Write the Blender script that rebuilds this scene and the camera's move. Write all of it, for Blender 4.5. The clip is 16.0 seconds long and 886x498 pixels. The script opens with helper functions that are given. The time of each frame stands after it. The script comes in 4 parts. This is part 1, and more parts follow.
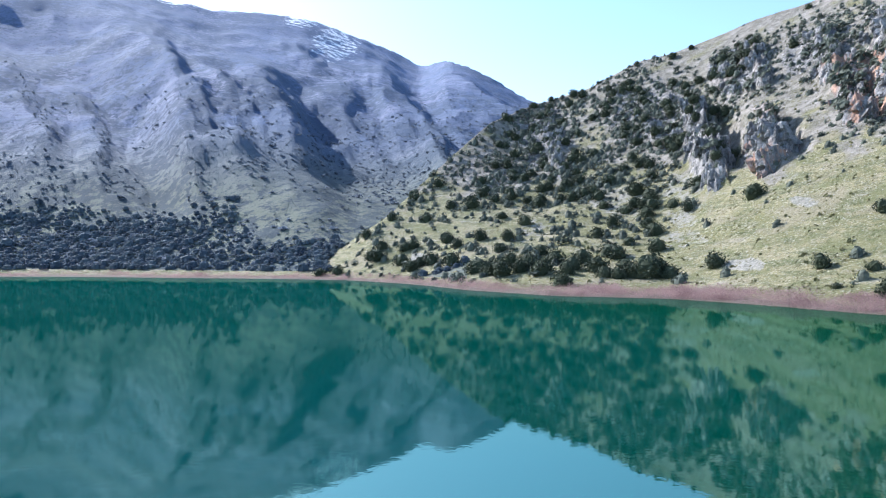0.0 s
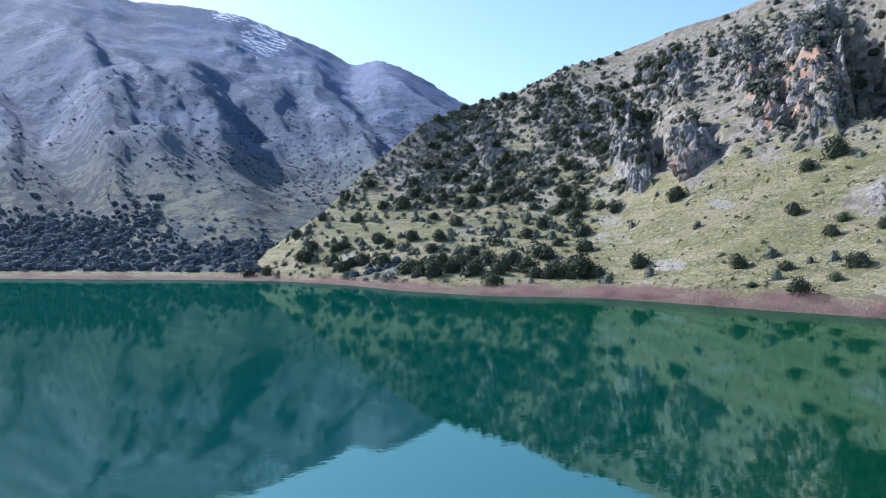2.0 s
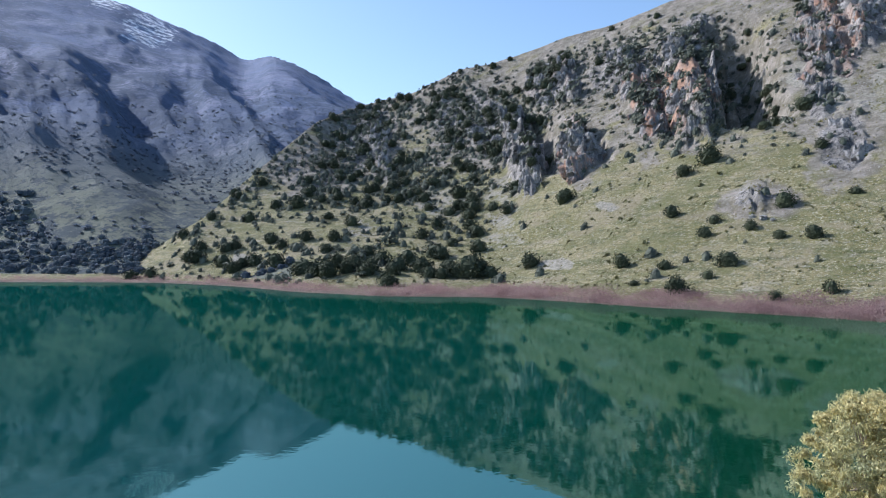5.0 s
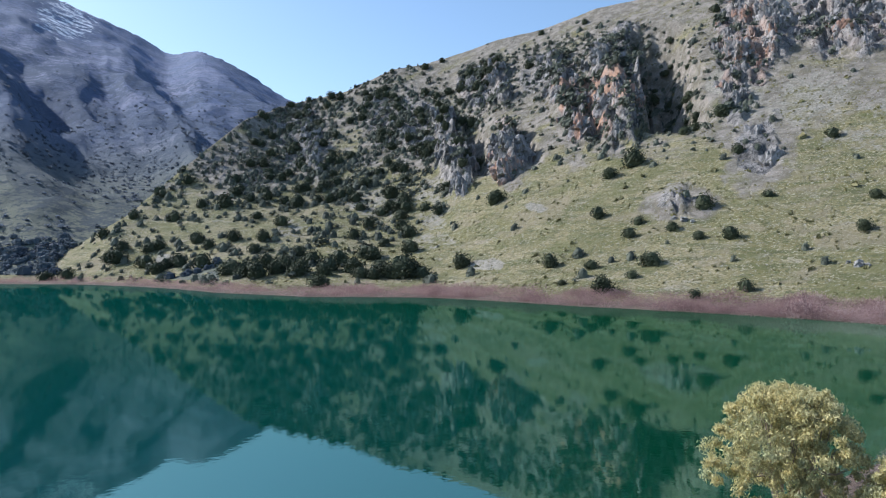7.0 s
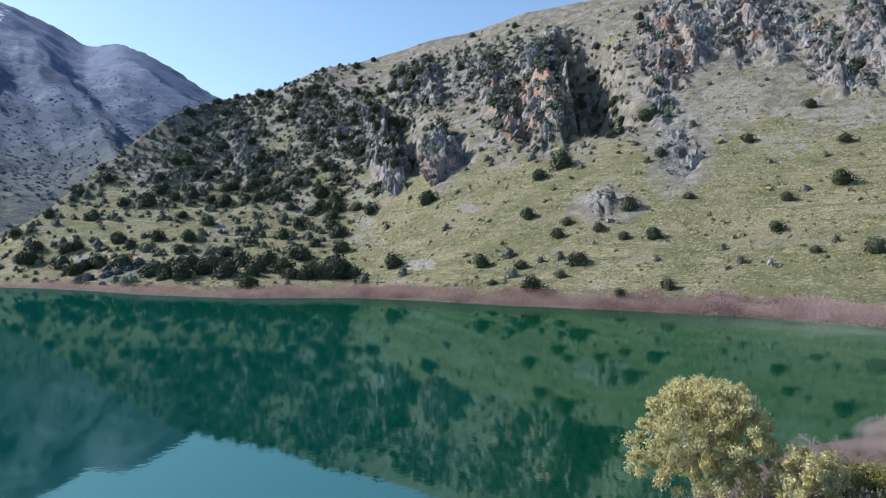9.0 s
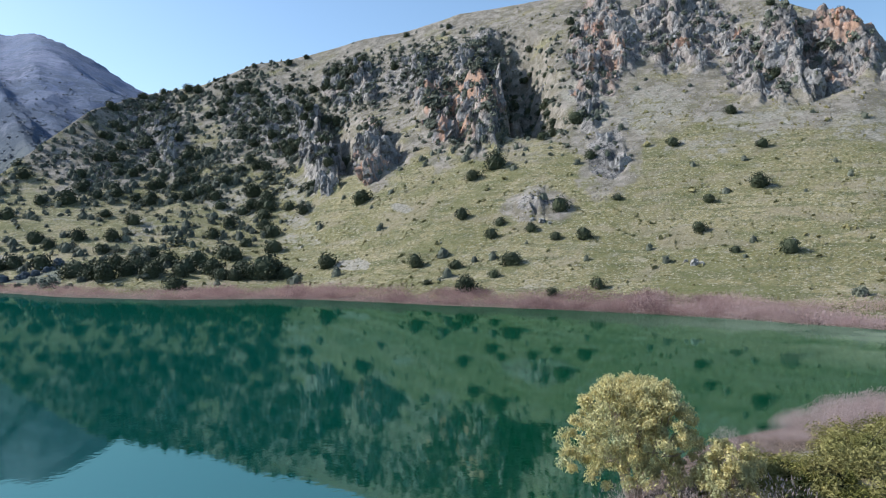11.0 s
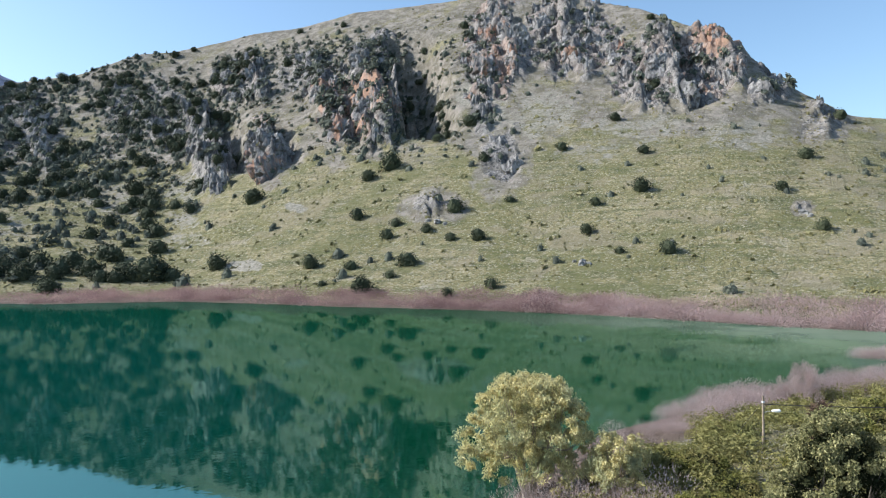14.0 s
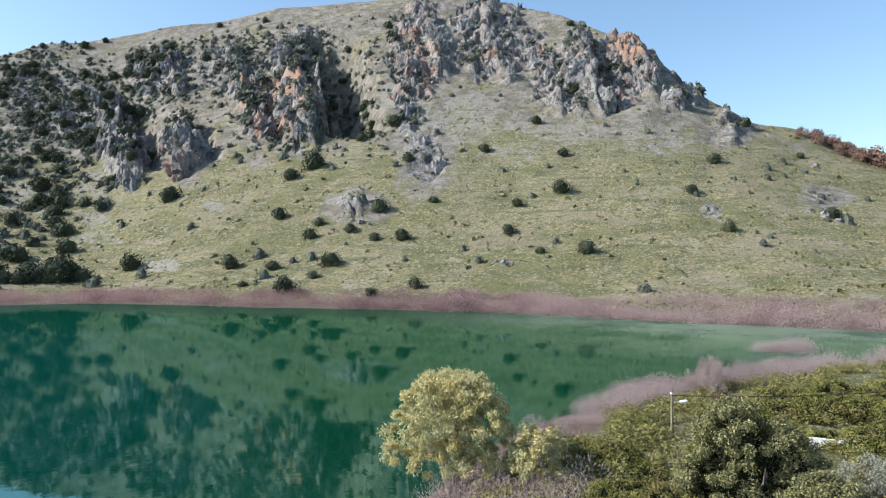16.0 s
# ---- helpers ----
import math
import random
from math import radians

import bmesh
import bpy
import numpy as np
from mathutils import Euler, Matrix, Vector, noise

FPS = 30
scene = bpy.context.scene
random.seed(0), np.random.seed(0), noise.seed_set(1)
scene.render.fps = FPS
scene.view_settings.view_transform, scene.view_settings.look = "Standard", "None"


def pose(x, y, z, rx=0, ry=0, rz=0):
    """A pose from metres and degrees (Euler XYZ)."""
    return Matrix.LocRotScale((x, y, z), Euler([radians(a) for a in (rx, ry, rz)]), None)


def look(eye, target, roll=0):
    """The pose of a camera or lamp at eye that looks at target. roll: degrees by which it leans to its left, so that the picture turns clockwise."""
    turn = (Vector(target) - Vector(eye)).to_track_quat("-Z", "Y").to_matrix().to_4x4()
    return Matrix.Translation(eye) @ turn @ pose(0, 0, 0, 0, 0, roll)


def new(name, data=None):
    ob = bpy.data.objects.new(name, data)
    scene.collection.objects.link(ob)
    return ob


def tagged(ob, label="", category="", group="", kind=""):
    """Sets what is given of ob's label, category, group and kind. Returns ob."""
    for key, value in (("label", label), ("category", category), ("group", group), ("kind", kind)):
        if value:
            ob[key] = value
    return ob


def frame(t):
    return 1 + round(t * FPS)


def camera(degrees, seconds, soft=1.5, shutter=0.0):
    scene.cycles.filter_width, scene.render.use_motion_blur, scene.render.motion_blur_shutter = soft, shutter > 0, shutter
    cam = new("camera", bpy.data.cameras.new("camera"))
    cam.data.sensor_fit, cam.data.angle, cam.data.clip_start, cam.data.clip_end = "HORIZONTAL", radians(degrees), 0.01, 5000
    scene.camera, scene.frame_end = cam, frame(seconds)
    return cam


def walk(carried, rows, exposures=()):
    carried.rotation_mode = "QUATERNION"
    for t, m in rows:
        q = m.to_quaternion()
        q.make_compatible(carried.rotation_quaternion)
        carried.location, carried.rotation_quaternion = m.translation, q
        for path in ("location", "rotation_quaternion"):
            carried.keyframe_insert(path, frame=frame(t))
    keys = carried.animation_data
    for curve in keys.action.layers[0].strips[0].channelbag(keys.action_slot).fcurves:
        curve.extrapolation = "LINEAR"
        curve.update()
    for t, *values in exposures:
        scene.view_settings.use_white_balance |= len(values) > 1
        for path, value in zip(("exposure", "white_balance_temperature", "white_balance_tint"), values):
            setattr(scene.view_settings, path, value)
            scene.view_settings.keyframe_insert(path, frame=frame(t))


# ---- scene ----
cam = camera(64.2, 16.0, 1.1)
# seconds, x, y, z, yaw, pitch, roll: a hovering turn to the right
PATH = [
    (0.0, 0.00, 0.00, 25.00, 0.000, 0.113, 0.277),
    (0.5, -0.02, 0.15, 25.04, -1.270, 0.117, 0.268),
    (1.0, -0.02, 0.28, 25.07, -2.756, 0.125, 0.258),
    (1.5, 0.01, 0.37, 25.09, -4.140, 0.119, 0.252),
    (2.0, 0.07, 0.43, 25.09, -5.525, 0.112, 0.243),
    (2.5, 0.14, 0.46, 25.07, -7.021, 0.113, 0.251),
    (3.0, 0.23, 0.47, 25.04, -8.400, 0.109, 0.259),
    (3.5, 0.32, 0.47, 25.01, -9.743, 0.108, 0.259),
    (4.0, 0.43, 0.46, 24.98, -11.237, 0.108, 0.252),
    (6.5, 1.21, -0.11, 24.70, -17.901, 0.135, 0.238),
    (7.0, 1.18, -0.19, 24.69, -19.402, 0.135, 0.229),
    (7.5, 1.14, -0.28, 24.69, -20.690, 0.129, 0.240),
    (8.0, 1.10, -0.37, 24.70, -22.152, 0.143, 0.245),
    (8.5, 1.05, -0.46, 24.71, -23.555, 0.127, 0.259),
    (9.0, 1.01, -0.54, 24.74, -24.928, 0.126, 0.288),
    (11.5, 0.63, -0.76, 24.95, -31.739, 0.071, 0.305),
    (12.0, 0.54, -0.74, 24.99, -33.231, 0.072, 0.306),
    (12.5, 0.45, -0.71, 25.01, -34.514, 0.060, 0.308),
    (13.0, 0.35, -0.71, 25.04, -36.013, 0.061, 0.302),
    (13.5, 0.24, -0.72, 25.08, -37.296, 0.057, 0.287),
    (14.0, 0.10, -0.77, 25.11, -38.779, 0.052, 0.288),
    (14.5, -0.08, -0.88, 25.13, -40.060, 0.056, 0.278),
    (15.0, -0.30, -1.06, 25.12, -41.664, 0.045, 0.260),
    (15.5, -0.54, -1.34, 25.09, -43.281, 0.038, 0.232),
    (16.0, -0.79, -1.66, 25.03, -44.948, 0.039, 0.209),
]
EXPOSURES = [(0.0, 1.10, 5550, 12), (2.0, 0.74, 5550, 14), (4.0, 0.49, 5650, 14), (9.0, 0.40, 5870, 10), (16.0, 0.60, 6080, 9)]
walk(cam, [(t, pose(x, y, z, 90 + pitch, roll, yaw)) for t, x, y, z, yaw, pitch, roll in PATH], EXPOSURES)

# ---- daylight ----
SUN_AZ, SUN_EL = -48.0, 35.0  # degrees right of the y axis, degrees up
sky = bpy.data.worlds.new("sky")
sky.use_nodes = True
scene.world = sky
wn = sky.node_tree
air = wn.nodes.new("ShaderNodeTexSky")
air.sky_type = "NISHITA"
air.sun_disc = False
air.sun_elevation, air.sun_rotation = radians(SUN_EL), radians(SUN_AZ)
air.air_density, air.dust_density, air.ozone_density = 1.0, 1.0, 0.5
tone = wn.nodes.new("ShaderNodeMix")  # a clear winter blue
tone.data_type, tone.blend_type = "RGBA", "MULTIPLY"
tone.inputs[0].default_value, tone.inputs[7].default_value = 1.0, (0.93, 1.0, 1.02, 1)
wn.links.new(air.outputs[0], tone.inputs[6])
wn.links.new(tone.outputs[2], wn.nodes["Background"].inputs[0])
wn.nodes["Background"].inputs[1].default_value = 0.135
sun = new("sun", bpy.data.lights.new("sun", "SUN"))
sun.data.energy, sun.data.angle, sun.data.color = 5.0, radians(0.53), (1.0, 0.955, 0.88)
ce = math.cos(radians(SUN_EL))
sun.matrix_world = look((300 * ce * math.sin(radians(SUN_AZ)), 300 * ce * math.cos(radians(SUN_AZ)), 300 * math.sin(radians(SUN_EL))), (0, 0, 0))

# ---- relief ----
def lattice(xi, yi, seed):
    h = (xi.astype(np.int64) * 374761393 + yi.astype(np.int64) * 668265263 + seed * 974711) & 0xFFFFFFFF
    h = ((h ^ (h >> 13)) * 1274126177) & 0xFFFFFFFF
    return ((h ^ (h >> 16)) & 0xFFFF) / 65535.0


def vnoise(x, y, seed=0):
    """Smooth noise, 0 to 1."""
    xi, yi = np.floor(x), np.floor(y)
    u, v = x - xi, y - yi
    u, v = u * u * (3 - 2 * u), v * v * (3 - 2 * v)
    a, b = lattice(xi, yi, seed), lattice(xi + 1, yi, seed)
    c, d = lattice(xi, yi + 1, seed), lattice(xi + 1, yi + 1, seed)
    return (a + (b - a) * u) * (1 - v) + (c + (d - c) * u) * v


def fbm(x, y, octaves=4, seed=0):
    total, amp, norm = 0.0, 1.0, 0.0
    for k in range(octaves):
        total = total + amp * vnoise(x * 2**k + 17.3 * k, y * 2**k - 9.1 * k, seed + k)
        norm += amp
        amp *= 0.5
    return total / norm


def ridged(x, y, octaves=4, seed=0):
    total, amp, norm = 0.0, 1.0, 0.0
    for k in range(octaves):
        total = total + amp * (1 - np.abs(2 * vnoise(x * 2**k + 5.7 * k, y * 2**k + 3.3 * k, seed + k) - 1))
        norm += amp
        amp *= 0.55
    return total / norm


def cells(x, y, seed=0):
    """Broken blocks: a random value for each cell, and the nearness of its edge."""
    xi, yi = np.floor(x), np.floor(y)
    f1, f2, val = np.full(x.shape, 9.0), np.full(x.shape, 9.0), np.zeros(x.shape)
    for i in (-1, 0, 1):
        for j in (-1, 0, 1):
            cx, cy = xi + i, yi + j
            d = np.hypot(cx + lattice(cx, cy, seed) - x, cy + lattice(cx, cy, seed + 7) - y)
            near = d < f1
            f2 = np.where(near, f1, np.minimum(f2, d))
            val = np.where(near, lattice(cx, cy, seed + 13), val)
            f1 = np.where(near, d, f1)
    return val, np.clip((f2 - f1) * 4, 0, 1)


def smooth(a, b, x):
    u = np.clip((x - a) / (b - a), 0, 1)
    return u * u * (3 - 2 * u)


def along(az, knots, soft=1.0):
    """A quantity given at a few bearings, eased between them."""
    xs, ys = zip(*knots)
    return sum(np.interp(az + d, xs, ys) for d in (-soft, -soft / 2, 0, soft / 2, soft)) / 5


EYE_Z = 25.0  # the height from which crests are sighted
FAR_SHORE = [(-100, 700), (-60, 930), (-40, 900), (-30, 843), (-21, 720), (-8, 610), (-2, 515), (2, 440), (9, 388), (18, 374), (24, 346), (30, 318), (37, 301), (50, 276), (63, 252), (71, 248), (80, 247), (100, 240), (140, 200)]
NEAR_SHORE = [(-100, 40), (-40, 34), (20, 50), (39, 61), (45, 71), (52, 98), (58, 112), (63, 128), (67, 142), (73, 164), (77, 180), (86, 236), (100, 260), (140, 260)]
HILL_CREST = [(-12, 640), (-8, 700), (-4, 780), (0, 860), (4, 960), (8, 1050), (15, 1020), (20, 1000), (30, 950), (40, 900), (50, 850), (55, 800), (62, 720), (66, 690), (69, 650), (78, 640), (100, 600)]
HILL_SLOPE = [(-14, -0.03), (-8.4, 0.0), (-4.3, 0.05), (-2, 0.088), (0.7, 0.13), (3.9, 0.18), (8, 0.206), (11.6, 0.222), (14, 0.242), (15.5, 0.255), (18, 0.262), (20, 0.273), (23.8, 0.295), (27.5, 0.308), (31.8, 0.333), (34.9, 0.34), (38.4, 0.348), (44, 0.362), (49.4, 0.348), (52.1, 0.338), (54.8, 0.324), (57.9, 0.298), (60.5, 0.284), (61.7, 0.266), (62.6, 0.244), (63.8, 0.222), (65.8, 0.194), (67.4, 0.177), (68.8, 0.159), (71.2, 0.152), (72.7, 0.141), (74.5, 0.12), (77, 0.097), (90, 0.05), (120, 0.01)]
HILL_BEND = [(-10, 1.6), (10, 1.7), (17, 1.8), (24, 1.38), (40, 1.3), (57, 1.4), (70, 1.3)]
RANGE_SLOPE = [(-110, 0.1), (-70, 0.3), (-40, 0.36), (-22.3, 0.332), (-19.9, 0.331), (-17.8, 0.326), (-14.2, 0.328), (-10.7, 0.323), (-7.4, 0.304), (-4.2, 0.284), (-1.7, 0.260), (0.3, 0.269), (2.2, 0.259), (4.5, 0.238), (6.3, 0.218), (8, 0.204), (14, 0.15), (40, 0.06), (90, 0.03)]
RANGE_CREST = [(-110, 3000), (-30, 3300), (-10, 3600), (-1.7, 3900), (0, 3300), (8, 3000), (40, 2600)]
# crags: bearing, sight slope, half width (degrees), half height, strength, rust
CRAGS = [
    (31.8, 0.197, 3.3, 0.053, 1.00, 0.90),
    (36.6, 0.236, 1.8, 0.048, 1.00, 0.00),
    (25.0, 0.142, 1.8, 0.039, 1.00, 0.30),
    (20.8, 0.138, 1.4, 0.045, 1.00, 0.00),
    (22.6, 0.232, 2.2, 0.033, 0.80, 0.15),
    (48.5, 0.293, 5.7, 0.056, 1.00, 0.15),
    (42.8, 0.277, 2.2, 0.084, 1.00, 0.40),
    (43.6, 0.135, 1.8, 0.048, 0.60, 0.00),
    (42.1, 0.195, 1.3, 0.050, 0.62, 0.00),
    (54.8, 0.237, 2.9, 0.046, 1.00, 0.12),
    (58.8, 0.245, 3.1, 0.051, 1.00, 0.25),
    (60.3, 0.278, 2.3, 0.026, 1.00, 0.80),
    (63.6, 0.205, 1.7, 0.027, 0.90, 0.10),
    (67.0, 0.158, 1.7, 0.022, 0.42, 0.00),
    (38.0, 0.064, 2.2, 0.017, 0.50, 0.00),
    (65.8, 0.051, 0.7, 0.010, 0.50, 0.00),
    (73.4, 0.064, 1.3, 0.010, 0.50, 0.00),
    (16.3, 0.179, 3.5, 0.049, 0.50, 0.00),
    (34.8, 0.270, 4.0, 0.043, 0.60, 0.00),
    (27.9, 0.247, 2.5, 0.034, 0.55, 0.00),
    (8.1, 0.153, 2.2, 0.048, 0.50, 0.00),
    (3.5, 0.114, 2.7, 0.032, 0.35, 0.00),
]

# pale bare earth and scree: bearing, sight slope, half width (degrees), half height, strength
BARE = [(42.6, 0.190, 1.9, 0.055, 0.66), (46.8, 0.190, 3.6, 0.032, 0.58), (55.0, 0.165, 4.5, 0.022, 0.52), (61.5, 0.150, 3.5, 0.022, 0.50), (50.5, 0.135, 4.0, 0.016, 0.45), (18.5, 0.010, 2.6, 0.016, 0.45), (22.8, -0.018, 2.0, 0.008, 1.00), (26.8, 0.059, 1.3, 0.007, 0.80), (40.8, 0.221, 1.1, 0.018, 0.90), (18.8, 0.040, 1.3, 0.011, 0.70), (51.6, 0.172, 2.7, 0.010, 0.50), (37.5, 0.073, 2.7, 0.020, 0.42), (13.9, 0.067, 2.7, 0.024, 0.55), (19.2, 0.082, 2.3, 0.022, 0.55), (-1.9, -0.009, 1.0, 0.010, 0.80), (7.1, 0.030, 1.3, 0.014, 0.50)]
# snow that lies near the range's crest: bearing, sight slope, half width (degrees), half height
SNOW = [(-8.6, 0.290, 3.2, 0.040), (-11.4, 0.318, 2.4, 0.014), (-20.5, 0.335, 2.6, 0.016)]
# fins of rock down the slope, gentle on one flank and sheer on the other: bearing, foot, head, flank (degrees), height
FINS = [
    (20.6, 0.085, 0.180, 1.6, 42),
    (25.1, 0.112, 0.172, 1.5, 30),
    (33.6, 0.144, 0.268, 2.4, 36),
    (24.3, 0.200, 0.259, 1.4, 26),
    (29.2, 0.190, 0.262, 1.4, 24),
    (36.1, 0.182, 0.298, 1.9, 26),
    (57.0, 0.192, 0.286, 2.2, 32),
    (49.4, 0.241, 0.336, 1.8, 20),
    (44.6, 0.234, 0.338, 1.8, 18),
    (54.1, 0.194, 0.273, 1.2, 16),
    (61.7, 0.207, 0.276, 1.5, 20),
    (67.4, 0.148, 0.181, 0.9, 12),
    (9.2, 0.089, 0.197, 1.7, 12),
    (38.4, 0.050, 0.077, 1.4, 6),
]


def fins(az, e):
    z = 0.0 * az
    for a, lo, hi, w, h in FINS:
        mid = (lo + hi) / 2
        u = (az - a + (e - mid) * 14 + 0.9 * w * (fbm(az / w * 2.2, e * 120, 4, 51) - 0.5)) / w
        side = smooth(-1, -0.05, u) * (1 - smooth(0.0, 0.2, u))
        z = z + h * side * smooth(lo - 0.012, lo + 0.02, e) * (1 - smooth(hi - 0.008, hi + 0.012, e))
    return z

# gullies, sheer on the sunward side: bearing, foot, head, width (degrees), depth
GULLIES = [(34.9, 0.165, 0.300, 4.6, 52), (21.3, 0.11, 0.185, 2.4, 20), (25.6, 0.12, 0.17, 1.8, 12), (57.2, 0.19, 0.265, 2.2, 11), (31.0, 0.15, 0.21, 1.2, 10), (47.5, 0.23, 0.31, 2.6, 6)]


def gullies(az, e):
    z = 0.0 * az
    for a, lo, hi, w, h in GULLIES:
        mid = (lo + hi) / 2
        u = (az - a + (e - mid) * 10 + 0.35 * w * (fbm(az / w * 2.0, e * 90, 4, 57) - 0.5)) / w
        side = smooth(0.0, 0.12, u) * (1 - smooth(0.5, 1.1, u))
        z = z + h * side * smooth(lo - 0.01, lo + 0.03, e) * (1 - smooth(hi - 0.02, hi + 0.01, e))
    return z


# spurs of the far range, lit on one flank: bearing and sight slope of head and foot, flank (degrees), height
SPURS = [
    (-16.5, 0.270, -12.8, 0.030, 5.5, 85),
    (-24.5, 0.300, -18.0, 0.085, 2.6, 120),
    (-18.2, 0.215, -15.2, 0.095, 1.5, 62),
    (-14.3, 0.232, -11.4, 0.100, 1.7, 74),
    (-9.0, 0.236, -6.0, 0.120, 1.6, 66),
    (-2.9, 0.200, 0.6, 0.095, 1.6, 58),
    (-28.6, 0.205, -25.0, 0.060, 1.9, 64),
    (-33.0, 0.240, -29.0, 0.070, 2.2, 72),
    (-20.6, 0.120, -18.9, 0.045, 1.1, 30),
    (-12.0, 0.285, -9.2, 0.240, 1.4, 60),
    (-5.4, 0.262, -3.4, 0.215, 1.0, 44),
]


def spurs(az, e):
    """Height added by the spurs, and a mask of each one's shaded flank, painted darker."""
    z, flank_shade = 0.0 * az, 0.0 * az
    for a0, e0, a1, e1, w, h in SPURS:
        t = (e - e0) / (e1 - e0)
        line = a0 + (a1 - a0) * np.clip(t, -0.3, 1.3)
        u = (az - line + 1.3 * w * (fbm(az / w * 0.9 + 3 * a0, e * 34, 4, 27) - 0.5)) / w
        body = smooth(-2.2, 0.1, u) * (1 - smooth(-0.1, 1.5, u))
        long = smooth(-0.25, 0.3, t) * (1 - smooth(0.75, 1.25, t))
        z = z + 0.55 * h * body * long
        flank_shade = np.maximum(flank_shade, smooth(-0.1, 0.15, u) * (1 - smooth(0.5, 1.0, u)) * long)
    return z, flank_shade


def crag_mask(az, e):
    m, rust, halo = 0.0 * az, 0.0 * az, 0.0 * az
    wob = 1.1 * (fbm(az * 0.8, e * 55, 4, 41) - 0.5)
    for a, s, wa, ws, k, o in CRAGS:
        q = np.sqrt(((az - a) / wa) ** 2 + ((e - s) / ws) ** 2) + wob
        u = k * (1 - smooth(0.75, 1.05, q))
        m = np.maximum(m, u)
        rust = np.maximum(rust, o * u)
        halo = np.maximum(halo, 1 - smooth(0.8, 2.0, q))
    halo = np.maximum(halo, 0.74 * smooth(0.06, 0.2, e))
    halo = np.maximum(halo, 0.62 * (1 - smooth(18, 27, az)) * smooth(0.03, 0.15, e))
    pale = 0.0 * az
    for a, b, wa, wb, k in BARE:
        pale = np.maximum(pale, k * (1 - smooth(0.6, 1.2, np.sqrt(((az - a) / wa) ** 2 + ((e - b) / wb) ** 2) + wob)))
    return m, rust, halo, pale


def hill(az, r):
    rs, rc = along(az, FAR_SHORE), along(az, HILL_CREST)
    foot = rs + 14
    rc = np.maximum(rc, foot + 160)
    s = (r - foot) / (rc - foot)
    up = np.clip(s, 0, 1)
    broad, sharp = along(az, HILL_SLOPE, 6.0), along(az, HILL_SLOPE, 0.45)
    zc = (EYE_Z + (broad + (sharp - broad) * up**7) * rc) * smooth(-16, -9, az)
    z = 1.2 * smooth(rs - 4, foot, r) + zc * up ** along(az, HILL_BEND, 3.0) - 0.45 * np.maximum(r - rc, 0)
    return z, s


def relief(az, r):
    """Height, crag and rust at a bearing (degrees) and distance (metres)."""
    x, y = r * np.sin(np.radians(az)), r * np.cos(np.radians(az))
    z1, s = hill(az, r)
    e = (z1 - EYE_Z) / r
    m, rust, halo, pale = crag_mask(az, e)
    m = m * (s < 1.02)
    # broken faces: the slope is shifted in and out block by block, and stepped
    arc = az * 0.0175 * 700
    bend = 14 * (fbm(arc / 22, z1 / 22, 3, 12) - 0.5)
    b1, k1 = cells((arc + bend) / 19, (z1 + bend) / 30, 3)
    b2, k2 = cells((arc + 0.5 * bend) / 7.5, (z1 - bend) / 11, 33)
    b3, k3 = cells((arc - bend) / 3.2, z1 / 4.5, 43)
    flute = ridged(arc / 34 + 0.6 * fbm(arc / 30, z1 / 30, 3, 12), z1 / 70, 4, 3) - 0.62
    shift = 14 * flute + 7 * (b1 - 0.5) + 5 * (b2 - 0.5) + 2.5 * (b3 - 0.5)
    z1b, _ = hill(az, r + m * shift)
    step = 26.0
    q = z1b / step + 1.5 * fbm(arc / 45, r / 45, 4, 8)
    fl = np.floor(q)
    fr = q - fl
    z1c = z1b + m * 0.55 * step * (smooth(0.25, 0.7, fr) - fr)
    fade = np.clip(s * 7, 0, 1)
    lump = fade * (7.0 * (fbm(x / 70, y / 70, 4, 5) - 0.5) * (0.35 + 0.65 * np.clip((1 - s) * 8, 0, 1)) + 1.3 * (fbm(x / 9, y / 9, 3, 6) - 0.5))
    z1 = z1c + lump + m * 4 * (ridged(x / 17, (y + z1) / 15, 4, 9) - 0.6)
    pro = fins(az + 0.02 * (b1 - 0.5) * 19 + 0.03 * (b2 - 0.5) * 7.5, e + 0.012 * (b2 - 0.5)) * smooth(1.0, 0.9, s) * 0.55 * (0.85 + 0.2 * b2 + 0.1 * b3)
    cut = gullies(az, e) * smooth(1.0, 0.9, s)
    z1 = z1 + pro - cut
    m = np.maximum(m, 0.9 * smooth(2, 7, pro))
    m = m * (1 - 0.85 * smooth(5, 14, cut))
    z1 = z1 + m * (3.5 * (ridged(x / 5.5, (y + 0.7 * z1) / 6.5, 3, 14) - 0.6))
    # the far range
    rs = along(az, FAR_SHORE)
    rc2 = along(az, RANGE_CREST, 1.5)
    zc2 = EYE_Z + along(az, RANGE_SLOPE, 0.35) * rc2
    s2 = (r - rs - 30) / (rc2 - rs - 30)
    u2 = np.clip(s2, 0, 1)
    mid = u2 * (1 - u2) * 4
    open_ = smooth(250, 1100, r - rs)  # spurs only above the foot
    spur = ridged(az / 11 + r / 2600 + 0.3 * fbm(az / 6, r / 500, 3, 21), r / 1500, 3, 22) - 0.62
    z2 = 1.2 * smooth(rs - 4, rs + 14, r) + zc2 * u2 ** 1.22 + open_ * mid * (110 * spur + 60 * (fbm(x / 300, y / 300, 4, 23) - 0.5)) - 0.5 * np.maximum(r - rc2, 0)
    e2 = (z2 - EYE_Z) / r
    ribs, flank_shade = spurs(az, e2)
    # a broad stretch of slope marked as shade, to be painted darker
    flank_shade = np.maximum(flank_shade, smooth(-18, -13, az) * smooth(0.03, 0.07, e2) * smooth(0.225, 0.18, e2) * (0.35 + 0.8 * fbm(x / 260, y / 260, 4, 28)))
